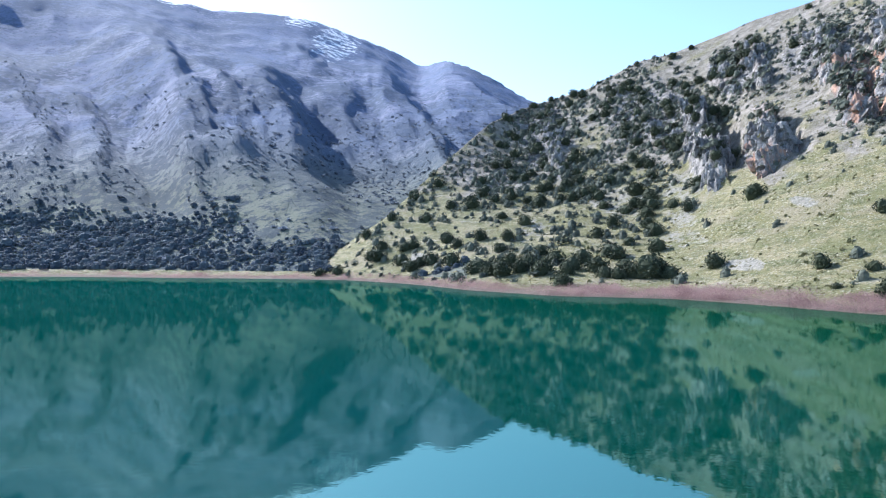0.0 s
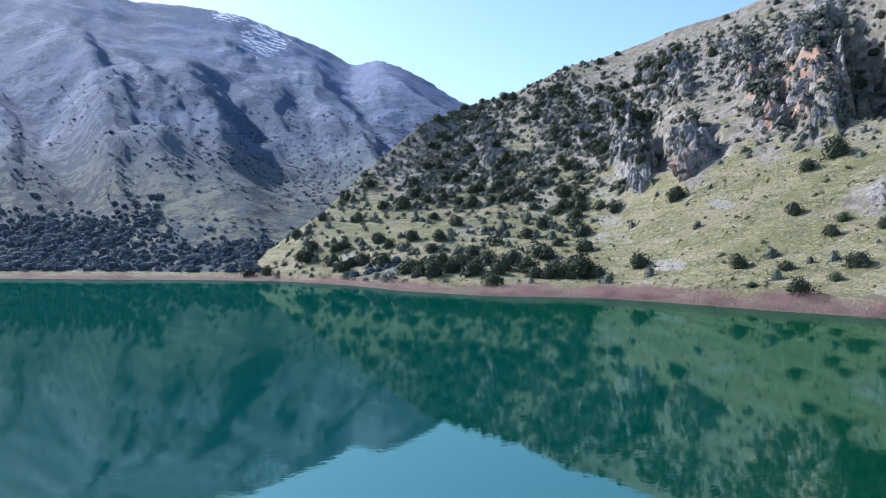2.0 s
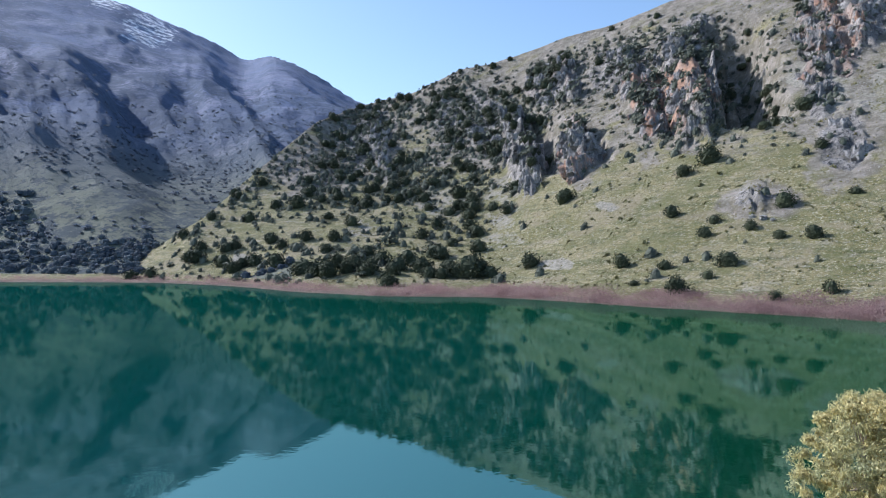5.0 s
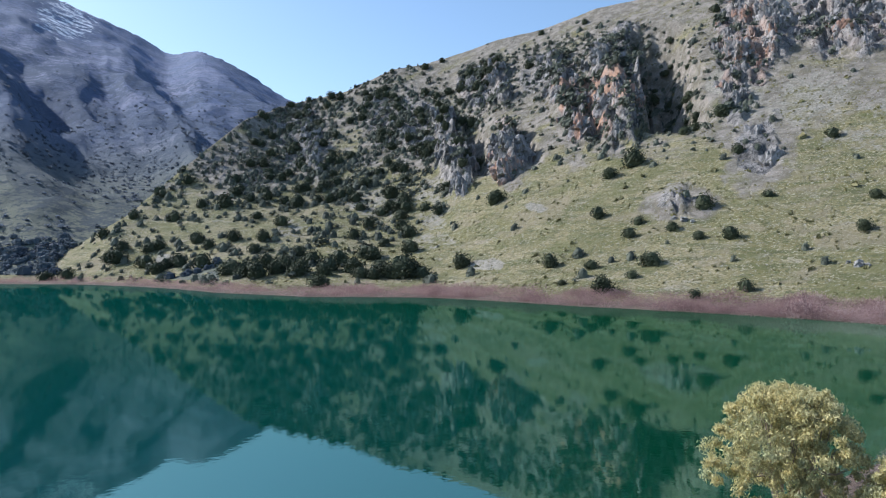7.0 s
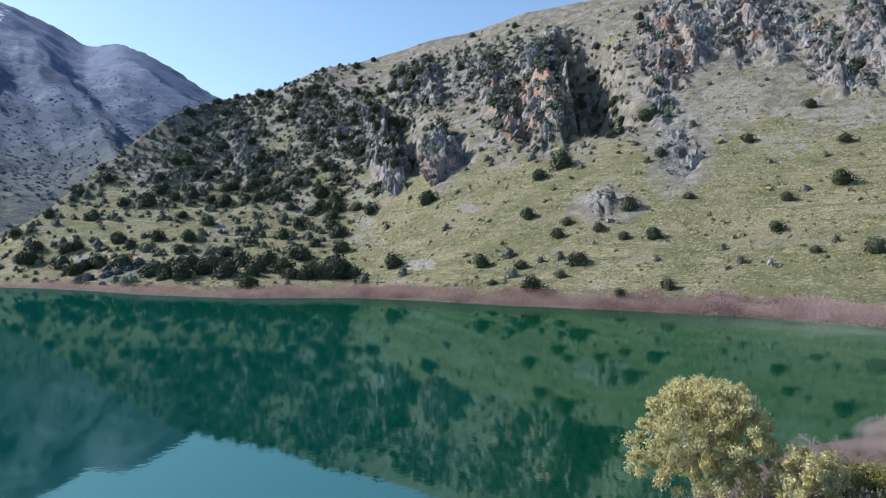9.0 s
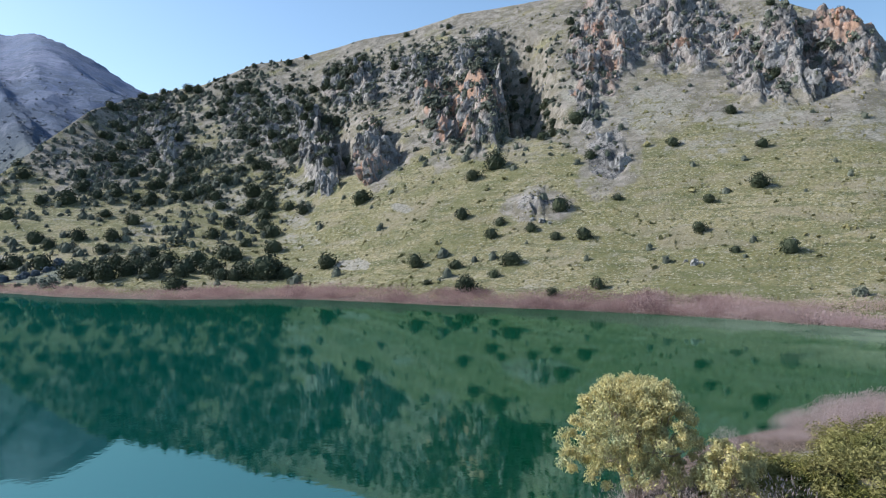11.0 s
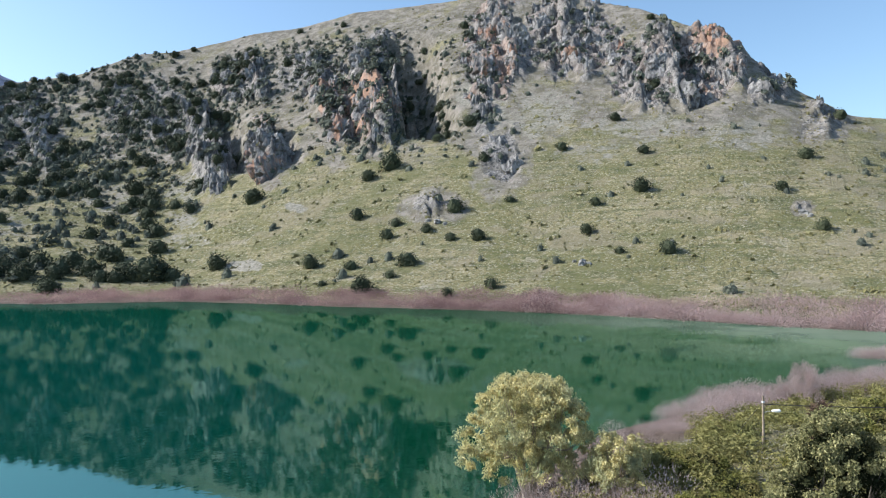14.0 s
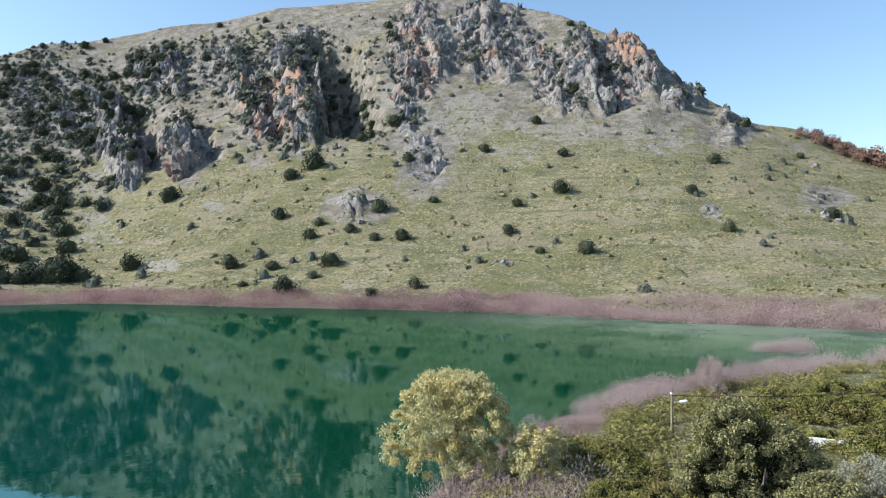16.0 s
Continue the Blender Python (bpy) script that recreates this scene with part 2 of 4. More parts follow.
    z2 = z2 + ribs * smooth(0, 0.05, s2) * smooth(1.0, 0.86, s2)
    z2 = z2 + np.clip(s2 * 30, 0, 1) * (8 * (fbm(x / 60, y / 60, 3, 24) - 0.5) + 7 * np.clip(u2 * 2, 0, 1) * (ridged(x / 150, y / 150, 4, 26) - 0.6))
    rn = along(az, NEAR_SHORE)
    z3 = 2.6 * smooth(2, -40, r - rn) + 0.9 * (fbm(x / 14, y / 14, 3, 30) - 0.5) * smooth(0, -12, r - rn) - 0.09 * np.maximum(r - rn, 0)
    lake = np.maximum(-5.0, np.maximum(z3, -0.12 * np.maximum(rs - r, 0) - 0.2))
    z = np.where(r < rs, lake, np.maximum(np.maximum(z1, z2) * (r >= rs), 0.1))
    z = np.where(r < rn, np.maximum(z3, z), z)
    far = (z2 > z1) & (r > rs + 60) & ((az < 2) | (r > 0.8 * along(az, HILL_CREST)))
    return z, m * ~far, rust * ~far, far * (1.0 + flank_shade), halo * ~far, pale * ~far


# ---- materials ----
def material(name, rough=0.9):
    m = bpy.data.materials.new(name)
    m.use_nodes = True
    b = m.node_tree.nodes["Principled BSDF"]
    b.inputs["Roughness"].default_value = rough
    b.inputs["Specular IOR Level"].default_value = 0.2
    return m, m.node_tree, b


def place_node(nt):
    return nt.nodes.new("ShaderNodeNewGeometry").outputs["Position"]


def grain(nt, scale, detail=4.0, rough=0.6, stretch=None, warp=0.0):
    n = nt.nodes.new("ShaderNodeTexNoise")
    n.inputs["Scale"].default_value, n.inputs["Detail"].default_value = scale, detail
    n.inputs["Roughness"].default_value, n.inputs["Distortion"].default_value = rough, warp
    src = place_node(nt)
    if stretch:
        v = nt.nodes.new("ShaderNodeVectorMath")
        v.operation = "MULTIPLY"
        v.inputs[1].default_value = stretch
        nt.links.new(src, v.inputs[0])
        src = v.outputs[0]
    nt.links.new(src, n.inputs["Vector"])
    return n.outputs["Fac"]


def ramp(nt, fac, a, b):
    """0 below a, 1 above b."""
    n = nt.nodes.new("ShaderNodeMapRange")
    n.interpolation_type = "SMOOTHSTEP"
    n.inputs["From Min"].default_value, n.inputs["From Max"].default_value = a, b
    nt.links.new(fac, n.inputs["Value"])
    return n.outputs["Result"]


def calc(nt, op, a, b):
    n = nt.nodes.new("ShaderNodeMath")
    n.operation = op
    for k, v in enumerate((a, b)):
        if hasattr(v, "links"):
            nt.links.new(v, n.inputs[k])
        else:
            n.inputs[k].default_value = v
    return n.outputs[0]


def blend(nt, fac, a, b):
    n = nt.nodes.new("ShaderNodeMix")
    n.data_type = "RGBA"
    for k, v in (("Factor", fac), (6, a), (7, b)):
        socket = n.inputs[0] if k == "Factor" else n.inputs[k]
        if hasattr(v, "links"):
            nt.links.new(v, socket)
        elif k == "Factor":
            socket.default_value = v
        else:
            socket.default_value = (*v, 1)
    return n.outputs[2]


def attribute(nt, name):
    n = nt.nodes.new("ShaderNodeAttribute")
    n.attribute_name = name
    return n.outputs["Fac"]


def relief_bump(nt, bsdf, height, strength, distance):
    n = nt.nodes.new("ShaderNodeBump")
    n.inputs["Strength"].default_value, n.inputs["Distance"].default_value = strength, distance
    nt.links.new(height, n.inputs["Height"])
    nt.links.new(n.outputs[0], bsdf.inputs["Normal"])


def paint(nt, bsdf, colour):
    nt.links.new(colour, bsdf.inputs["Base Color"])


def ground_material():
    m, nt, b = material("hillside", 0.95)
    grass = blend(nt, ramp(nt, grain(nt, 0.018, 5), 0.36, 0.62), (0.200, 0.178, 0.074), (0.315, 0.264, 0.145))
    grass = blend(nt, ramp(nt, grain(nt, 0.35, 5, 0.7), 0.42, 0.68), grass, (0.16, 0.165, 0.075))
    grass = blend(nt, ramp(nt, grain(nt, 0.05, 6, 0.65, (1, 1, 2.5)), 0.56, 0.72), grass, (0.36, 0.325, 0.26))
    track = grain(nt, 0.10, 5, 0.6, (0.25, 0.25, 3.0))
    grass = blend(nt, calc(nt, "MULTIPLY", ramp(nt, track, 0.50, 0.60), 0.8), grass, (0.135, 0.138, 0.062))
    speck = grain(nt, 0.62, 3, 0.8)
    grass = blend(nt, ramp(nt, speck, 0.56, 0.64), grass, (0.11, 0.112, 0.055))
    grass = blend(nt, ramp(nt, speck, 0.44, 0.36), grass, (0.44, 0.40, 0.29))
    mottle = grain(nt, 0.17, 5, 0.75, (1, 1, 1.6))
    grass = blend(nt, calc(nt, "MULTIPLY", ramp(nt, mottle, 0.55, 0.63), 0.75), grass, (0.105, 0.11, 0.055))
    grass = blend(nt, calc(nt, "MULTIPLY", ramp(nt, mottle, 0.42, 0.35), 0.6), grass, (0.43, 0.38, 0.27))
    swathe = grain(nt, 0.028, 6, 0.62, (1, 1, 1.8), 0.6)
    grass = blend(nt, calc(nt, "MULTIPLY", ramp(nt, swathe, 0.53, 0.63), 0.6), grass, (0.29, 0.245, 0.165))
    grass = blend(nt, calc(nt, "MULTIPLY", ramp(nt, swathe, 0.46, 0.37), 0.65), grass, (0.155, 0.155, 0.062))
    stones = ramp(nt, grain(nt, 0.55, 3, 0.75), 0.59, 0.68)
    grass = blend(nt, stones, grass, (0.36, 0.33, 0.28))
    # limestone, in tall streaks, with lichen and rust
    streak = grain(nt, 0.11, 7, 0.68, (1, 1, 0.32), 0.8)
    rock = blend(nt, ramp(nt, streak, 0.33, 0.66), (0.11, 0.105, 0.10), (0.42, 0.385, 0.355))
    rock = blend(nt, ramp(nt, grain(nt, 0.6, 6, 0.7), 0.5, 0.75), rock, (0.15, 0.145, 0.14))
    # near-black blotches put in as the shade of cracks
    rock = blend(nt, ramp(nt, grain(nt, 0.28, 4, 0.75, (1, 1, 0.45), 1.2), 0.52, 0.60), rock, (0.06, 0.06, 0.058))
    rust = calc(nt, "MULTIPLY", attribute(nt, "rust"), ramp(nt, grain(nt, 0.045, 5, 0.6, (1, 1, 0.5)), 0.40, 0.58))
    rock = blend(nt, rust, rock, (0.46, 0.275, 0.185))
    soil = blend(nt, ramp(nt, grain(nt, 0.09, 6, 0.7), 0.38, 0.66), (0.17, 0.152, 0.115), (0.34, 0.30, 0.255))
    soil = blend(nt, stones, soil, (0.42, 0.39, 0.36))
    bare = calc(nt, "ADD", attribute(nt, "halo"), calc(nt, "MULTIPLY", calc(nt, "SUBTRACT", grain(nt, 0.03, 6, 0.65), 0.5), 2.2))
    grass = blend(nt, ramp(nt, bare, 0.35, 0.8), grass, soil)
    dust = calc(nt, "ADD", attribute(nt, "pale"), calc(nt, "MULTIPLY", calc(nt, "SUBTRACT", grain(nt, 0.12, 6, 0.7), 0.5), 2.4))
    grass = blend(nt, ramp(nt, dust, 0.3, 0.7), grass, blend(nt, ramp(nt, grain(nt, 0.5, 4, 0.7), 0.4, 0.6), (0.235, 0.218, 0.172), (0.375, 0.345, 0.29)))
    crag = calc(nt, "ADD", attribute(nt, "crag"), calc(nt, "MULTIPLY", calc(nt, "SUBTRACT", grain(nt, 0.16, 6, 0.7), 0.5), 1.6))
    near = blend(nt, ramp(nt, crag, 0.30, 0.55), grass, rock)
    # the far range: heath, groves and limestone with blue haze painted into their colours; snow
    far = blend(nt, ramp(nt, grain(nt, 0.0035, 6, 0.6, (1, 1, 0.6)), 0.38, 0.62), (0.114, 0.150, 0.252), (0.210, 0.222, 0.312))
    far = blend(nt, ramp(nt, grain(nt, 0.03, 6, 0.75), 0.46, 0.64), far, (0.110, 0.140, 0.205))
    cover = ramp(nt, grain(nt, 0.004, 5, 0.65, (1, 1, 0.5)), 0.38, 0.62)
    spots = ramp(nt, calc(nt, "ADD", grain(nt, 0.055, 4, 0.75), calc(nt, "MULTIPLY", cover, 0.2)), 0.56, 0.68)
    # shade of the off-sun spur flanks, painted in and merged with the groves
    flank_shade = ramp(nt, calc(nt, "ADD", attribute(nt, "far"), calc(nt, "MULTIPLY", calc(nt, "SUBTRACT", grain(nt, 0.012, 5, 0.65), 0.5), 1.3)), 1.25, 1.75)
    grove = calc(nt, "MAXIMUM", calc(nt, "MULTIPLY", ramp(nt, grain(nt, 0.0055, 6, 0.6, (1, 1, 0.8), 0.5), 0.52, 0.62), 0.7), flank_shade)
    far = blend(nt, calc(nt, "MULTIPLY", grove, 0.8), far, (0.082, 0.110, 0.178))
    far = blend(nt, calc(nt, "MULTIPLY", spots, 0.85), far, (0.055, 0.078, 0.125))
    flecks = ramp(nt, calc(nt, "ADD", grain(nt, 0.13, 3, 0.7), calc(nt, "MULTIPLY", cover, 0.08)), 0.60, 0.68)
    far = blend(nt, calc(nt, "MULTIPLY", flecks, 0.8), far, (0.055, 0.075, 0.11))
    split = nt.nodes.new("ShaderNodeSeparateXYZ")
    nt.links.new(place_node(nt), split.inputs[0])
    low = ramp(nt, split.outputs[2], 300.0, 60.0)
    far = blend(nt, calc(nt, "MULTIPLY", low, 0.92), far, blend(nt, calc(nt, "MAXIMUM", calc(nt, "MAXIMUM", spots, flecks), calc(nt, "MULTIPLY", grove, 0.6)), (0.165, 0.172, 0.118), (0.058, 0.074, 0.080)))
    # paler blue painted in towards the crest, as thicker haze
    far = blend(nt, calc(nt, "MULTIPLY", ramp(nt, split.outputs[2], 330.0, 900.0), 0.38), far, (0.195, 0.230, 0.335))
    drift = calc(nt, "ADD", calc(nt, "MULTIPLY", attribute(nt, "snow"), 0.34), grain(nt, 0.028, 8, 0.75, (1, 1, 0.5)))
    snow = ramp(nt, drift, 0.80, 0.90)
    far = blend(nt, snow, far, (0.8, 0.82, 0.86))
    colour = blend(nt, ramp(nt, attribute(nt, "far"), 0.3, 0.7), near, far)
    mud = ramp(nt, split.outputs[2], 1.9, 1.0)
    colour = blend(nt, mud, colour, (0.17, 0.125, 0.10))
    paint(nt, b, colour)
    rough = calc(nt, "ADD", calc(nt, "ADD", grain(nt, 0.9, 6, 0.7), streak), calc(nt, "MULTIPLY", speck, 0.8))
    folds = calc(nt, "MULTIPLY", calc(nt, "MULTIPLY", grain(nt, 0.02, 5, 0.6), 4.0), attribute(nt, "far"))
    relief_bump(nt, b, calc(nt, "ADD", rough, folds), 1.0, 1.5)
    return m


def crag_material(name, rusty):
    m, nt, b = material(name, 0.92)
    streak = grain(nt, 0.13, 7, 0.7, (1, 1, 0.35), 0.8)
    rock = blend(nt, ramp(nt, streak, 0.34, 0.66), (0.105, 0.102, 0.102), (0.44, 0.412, 0.395))
    rock = blend(nt, ramp(nt, grain(nt, 0.5, 5, 0.75), 0.52, 0.66), rock, (0.17, 0.165, 0.16))
    if rusty:
        rock = blend(nt, ramp(nt, grain(nt, 0.11, 6, 0.68, (1, 1, 0.3)), 0.47, 0.62), rock, (0.45, 0.265, 0.185))
    moss = ramp(nt, grain(nt, 0.2, 5, 0.7), 0.56, 0.68)
    rock = blend(nt, moss, rock, (0.10, 0.105, 0.06))
    paint(nt, b, rock)
    relief_bump(nt, b, calc(nt, "ADD", streak, grain(nt, 0.8, 6, 0.75)), 1.0, 1.5)
    return m


def water_material():
    """Green lake water: a cloudy body under a tinted mirror skin with fine ripples."""
    m, nt, b = material("lake_water", 0.6)
    b.inputs["Specular IOR Level"].default_value = 0.0
    deep = blend(nt, grain(nt, 0.006, 3), (0.001, 0.034, 0.026), (0.002, 0.044, 0.034))
    body = blend(nt, attribute(nt, "shallow"), deep, (0.003, 0.038, 0.014))
    # pale glare on the water by the far shore, painted into its body colour
    shore_glare = calc(nt, "MULTIPLY", attribute(nt, "shore_glare"), ramp(nt, grain(nt, 0.03, 4, 0.6), 0.25, 0.6))
    paint(nt, b, blend(nt, shore_glare, body, (0.15, 0.19, 0.13)))
    ripple = calc(nt, "ADD", grain(nt, 0.9, 3, 0.5, (1.0, 1.0, 1)), calc(nt, "MULTIPLY", grain(nt, 0.08, 2), 2.0))
    relief_bump(nt, b, ripple, 0.009, 0.5)
    wave = b.inputs["Normal"].links[0].from_socket
    skin = nt.nodes.new("ShaderNodeBsdfGlossy")
    skin.inputs["Roughness"].default_value = 0.012
    skin.inputs["Color"].default_value = (0.62, 0.93, 0.84, 1)
    edge = nt.nodes.new("ShaderNodeFresnel")
    edge.inputs["IOR"].default_value = 1.27
    nt.links.new(wave, skin.inputs["Normal"])
    nt.links.new(wave, edge.inputs["Normal"])
    both = nt.nodes.new("ShaderNodeMixShader")
    nt.links.new(calc(nt, "MULTIPLY", edge.outputs[0], 0.30), both.inputs[0])
    nt.links.new(b.outputs[0], both.inputs[1])
    nt.links.new(skin.outputs[0], both.inputs[2])
    nt.links.new(both.outputs[0], nt.nodes["Material Output"].inputs["Surface"])
    return m


def leaf_material(name, dark, light, rough=0.65, tree_wide=0.0, thin=0.0, patch=None, patch_scale=0.07):
    m, nt, b = material(name, rough)
    b.inputs["Specular IOR Level"].default_value = 0.08
    g = nt.nodes.new("ShaderNodeNewGeometry").outputs["Random Per Island"]
    o = nt.nodes.new("ShaderNodeObjectInfo").outputs["Random"]
    f = calc(nt, "ADD", calc(nt, "MULTIPLY", g, 1 - tree_wide), calc(nt, "MULTIPLY", o, tree_wide))
    tint = blend(nt, f, dark, light)
    if patch:
        tint = blend(nt, ramp(nt, grain(nt, patch_scale, 4, 0.65), 0.46, 0.62), tint, patch)
    paint(nt, b, tint)
    if thin:
        glow = nt.nodes.new("ShaderNodeBsdfTranslucent")
        nt.links.new(tint, glow.inputs["Color"])
        both = nt.nodes.new("ShaderNodeMixShader")
        both.inputs[0].default_value = thin
        nt.links.new(b.outputs[0], both.inputs[1])
        nt.links.new(glow.outputs[0], both.inputs[2])
        nt.links.new(both.outputs[0], nt.nodes["Material Output"].inputs["Surface"])
    return m


def bark_material(name, dark, light):
    m, nt, b = material(name, 0.9)
    f = grain(nt, 3.0, 5, 0.65, (1, 1, 0.2))
    paint(nt, b, blend(nt, ramp(nt, f, 0.3, 0.7), dark, light))
    relief_bump(nt, b, f, 0.6, 0.05)
    return m


CRAG, RUSTY_CRAG = crag_material("grey_crag", False), crag_material("rusty_crag", True)
GROUND, WATER = ground_material(), water_material()
OAK = leaf_material("evergreen_oak_leaves", (0.036, 0.045, 0.028), (0.075, 0.084, 0.048), 0.6, 0.4)
SCRUB = leaf_material("scrub_leaves", (0.098, 0.108, 0.084), (0.168, 0.176, 0.130), 0.65, 0.0, 0.15, (0.078, 0.087, 0.070), 0.12)
# bushes of the far range, with blue distance haze mixed into both leaf colours
HAZE_FOOT = leaf_material("haze_blue_foot_leaves", (0.095, 0.118, 0.142), (0.14, 0.163, 0.175), 0.75, 0.0, 0.25, (0.065, 0.082, 0.105), 0.05)
HAZE_HEATH = leaf_material("heath", (0.115, 0.14, 0.18), (0.165, 0.185, 0.22), 0.8, 0.0, 0.5)
TUFT = leaf_material("grass_tufts", (0.14, 0.13, 0.055), (0.27, 0.24, 0.12))
PINK_REED = leaf_material("pink_bare_twigs", (0.45, 0.33, 0.31), (0.55, 0.415, 0.39), 0.85, 0.0, 0.55, (0.38, 0.275, 0.258))
REED = leaf_material("bare_tamarisk_twigs", (0.30, 0.20, 0.19), (0.42, 0.295, 0.275), 0.85, 0.0, 0.55, (0.24, 0.155, 0.15))
PALE_REED = leaf_material("pale_bare_twigs", (0.43, 0.335, 0.315), (0.56, 0.45, 0.425), 0.85, 0.0, 0.55, (0.36, 0.275, 0.262))
GUM = leaf_material("olive_yellow_leaves", (0.33, 0.30, 0.13), (0.84, 0.73, 0.39), 0.5, 0.0, 0.36, (0.46, 0.45, 0.26), 0.3)
CAROB = leaf_material("carob_leaves", (0.06, 0.066, 0.027), (0.36, 0.33, 0.155), 0.45, 0.0, 0.06)
LIME = leaf_material("yellow_green_leaves", (0.085, 0.095, 0.026), (0.28, 0.26, 0.075), 0.5, 0.0, 0.15, (0.21, 0.18, 0.07), 0.2)
BRUSH = leaf_material("olive_brown_brush", (0.135, 0.13, 0.048), (0.33, 0.295, 0.115), 0.7, 0.0, 0.14, (0.19, 0.185, 0.066), 0.1)
DRY = leaf_material("dry_brown_leaves", (0.06, 0.04, 0.03), (0.15, 0.10, 0.07), 0.8)
# near black: the shade inside crowns is put into this leaf colour
SHADE_LEAF = leaf_material("shade_black_leaves", (0.022, 0.025, 0.012), (0.04, 0.045, 0.02), 0.9)
GREY_LEAF = leaf_material("grey_green_leaves", (0.20, 0.20, 0.14), (0.40, 0.39, 0.30), 0.6, 0.0, 0.25)
RUSSET = leaf_material("russet_leaves", (0.15, 0.095, 0.075), (0.31, 0.20, 0.15), 0.7)
BARK = bark_material("grey_bark", (0.10, 0.08, 0.065), (0.26, 0.22, 0.18))
PALE_BARK = bark_material("pale_bark", (0.22, 0.17, 0.13), (0.48, 0.40, 0.33))


LIMESTONE = bark_material("limestone", (0.16, 0.155, 0.15), (0.36, 0.345, 0.32))
PLASTER = bark_material("white_plaster", (0.5, 0.49, 0.46), (0.74, 0.73, 0.7))
POLE_WOOD = bark_material("pole_wood", (0.22, 0.17, 0.12), (0.42, 0.34, 0.26))
WIRE, _, _b = material("black_cable", 0.6)
_b.inputs["Base Color"].default_value = (0.06, 0.055, 0.05, 1)
LAMP, _, _b = material("white_lamp_shell", 0.35)
_b.inputs["Base Color"].default_value = (0.8, 0.8, 0.78, 1)
STEEL, _, _b = material("galvanised_steel", 0.45)
_b.inputs["Base Color"].default_value, _b.inputs["Metallic"].default_value = (0.5, 0.5, 0.5, 1), 0.8


# ---- meshes ----
def mesh_from(name, verts, faces, mat, shade=False):
    """A mesh from arrays; all faces have one number of corners."""
    me = bpy.data.meshes.new(name)
    verts, faces = np.asarray(verts, np.float32), np.asarray(faces, np.int32)
    k = faces.shape[1]
    me.vertices.add(len(verts))
    me.vertices.foreach_set("co", verts.ravel())
    me.loops.add(faces.size)
    me.loops.foreach_set("vertex_index", faces.ravel())
    me.polygons.add(len(faces))
    me.polygons.foreach_set("loop_start", np.arange(0, faces.size, k, dtype=np.int32))
    me.polygons.foreach_set("use_smooth", np.full(len(faces), shade))
    me.update()
    me.validate()
    me.materials.append(mat)
    return me


def give(me, name, values):
    a = me.attributes.new(name, "FLOAT", "POINT")
    a.data.foreach_set("value", np.asarray(values, np.float32).ravel())


def grid_faces(rows, cols):
    i = np.arange(rows - 1)[:, None] * cols + np.arange(cols - 1)[None, :]
    return np.stack([i, i + 1, i + 1 + cols, i + cols], -1).reshape(-1, 4)[:, ::-1]


def part(name, data, parent, label="", kind=""):
    ob = new(name, data)
    ob.parent = parent
    return tagged(ob, label, kind=kind)


def tube(points, radii, sides=7):
    """A tapered limb along points, as quads."""
    pts = np.asarray(points, float)
    vs, fs = [], []
    for i, p in enumerate(pts):
        d = pts[min(i + 1, len(pts) - 1)] - pts[max(i - 1, 0)]
        d = d / (np.linalg.norm(d) + 1e-9)
        a = np.cross(d, (0.31, 0.95, 0.11))
        a = a / np.linalg.norm(a)
        b = np.cross(d, a)
        for k in range(sides):
            t = 2 * math.pi * k / sides
            vs.append(p + radii[i] * (math.cos(t) * a + math.sin(t) * b))
    for i in range(len(pts) - 1):
        for k in range(sides):
            fs.append((i * sides + k, i * sides + (k + 1) % sides, (i + 1) * sides + (k + 1) % sides, (i + 1) * sides + k))
    return np.array(vs), np.array(fs)


def join(pieces):
    vs, fs, n = [], [], 0
    for v, f in pieces:
        vs.append(v)
        fs.append(np.asarray(f) + n)
        n += len(v)
    return np.concatenate(vs), np.concatenate(fs)


def leaves(rng, centres, outward, size, long=1.0, droop=0.0, spread=0.8):
    """One four-cornered leaf spray at every centre, turned roughly outward."""
    n = len(centres)
    nrm = outward + rng.normal(0, spread, (n, 3))
    nrm /= np.linalg.norm(nrm, axis=1)[:, None] + 1e-9
    t = rng.normal(0, 1, (n, 3)) - np.array([0, 0, droop])
    t -= nrm * (t * nrm).sum(1)[:, None]
    t /= np.linalg.norm(t, axis=1)[:, None] + 1e-9
    b = np.cross(nrm, t)
    s = size * rng.uniform(0.6, 1.3, n)[:, None]
    bend = nrm * s * 0.25
    v = np.stack([centres - t * s * long, centres + b * s * 0.6 + bend, centres + t * s * long, centres - b * s * 0.6 + bend], 1).reshape(-1, 3)
    return v, np.arange(4 * n).reshape(n, 4)


def crown(rng, n, width, height, base, lobes, leaf, long=1.0, droop=0.0, fill=0.35):
    """An uneven crown: leaf sprays over the skins of several lobes, with gaps between."""
    c = rng.normal(0, 1, (lobes, 3))
    c /= np.linalg.norm(c, axis=1)[:, None]
    c *= rng.uniform(0.3, 0.6, lobes)[:, None]
    c[:, 2] = np.abs(c[:, 2]) * 0.95 - 0.22
    rad = rng.uniform(0.34, 0.52, lobes)
    pick = rng.integers(0, lobes, n)
    d = rng.normal(0, 1, (n, 3))
    d /= np.linalg.norm(d, axis=1)[:, None]
    u = np.where(rng.random(n) < fill, rng.uniform(0.2, 0.9, n), rng.uniform(0.85, 1.08, n))
    p = c[pick] + d * (rad[pick] * u)[:, None]
    scale = np.array([width / 2, width / 2, height * 0.72])
    out = d * 0.7 + np.array([0, 0, 0.3])
    q = p * scale
    q[:, 2] += base + height * 0.28
    q[:, 2] = np.maximum(q[:, 2], base * 0.6 - 0.1 * height)
    return leaves(rng, q, out, leaf, long, droop)


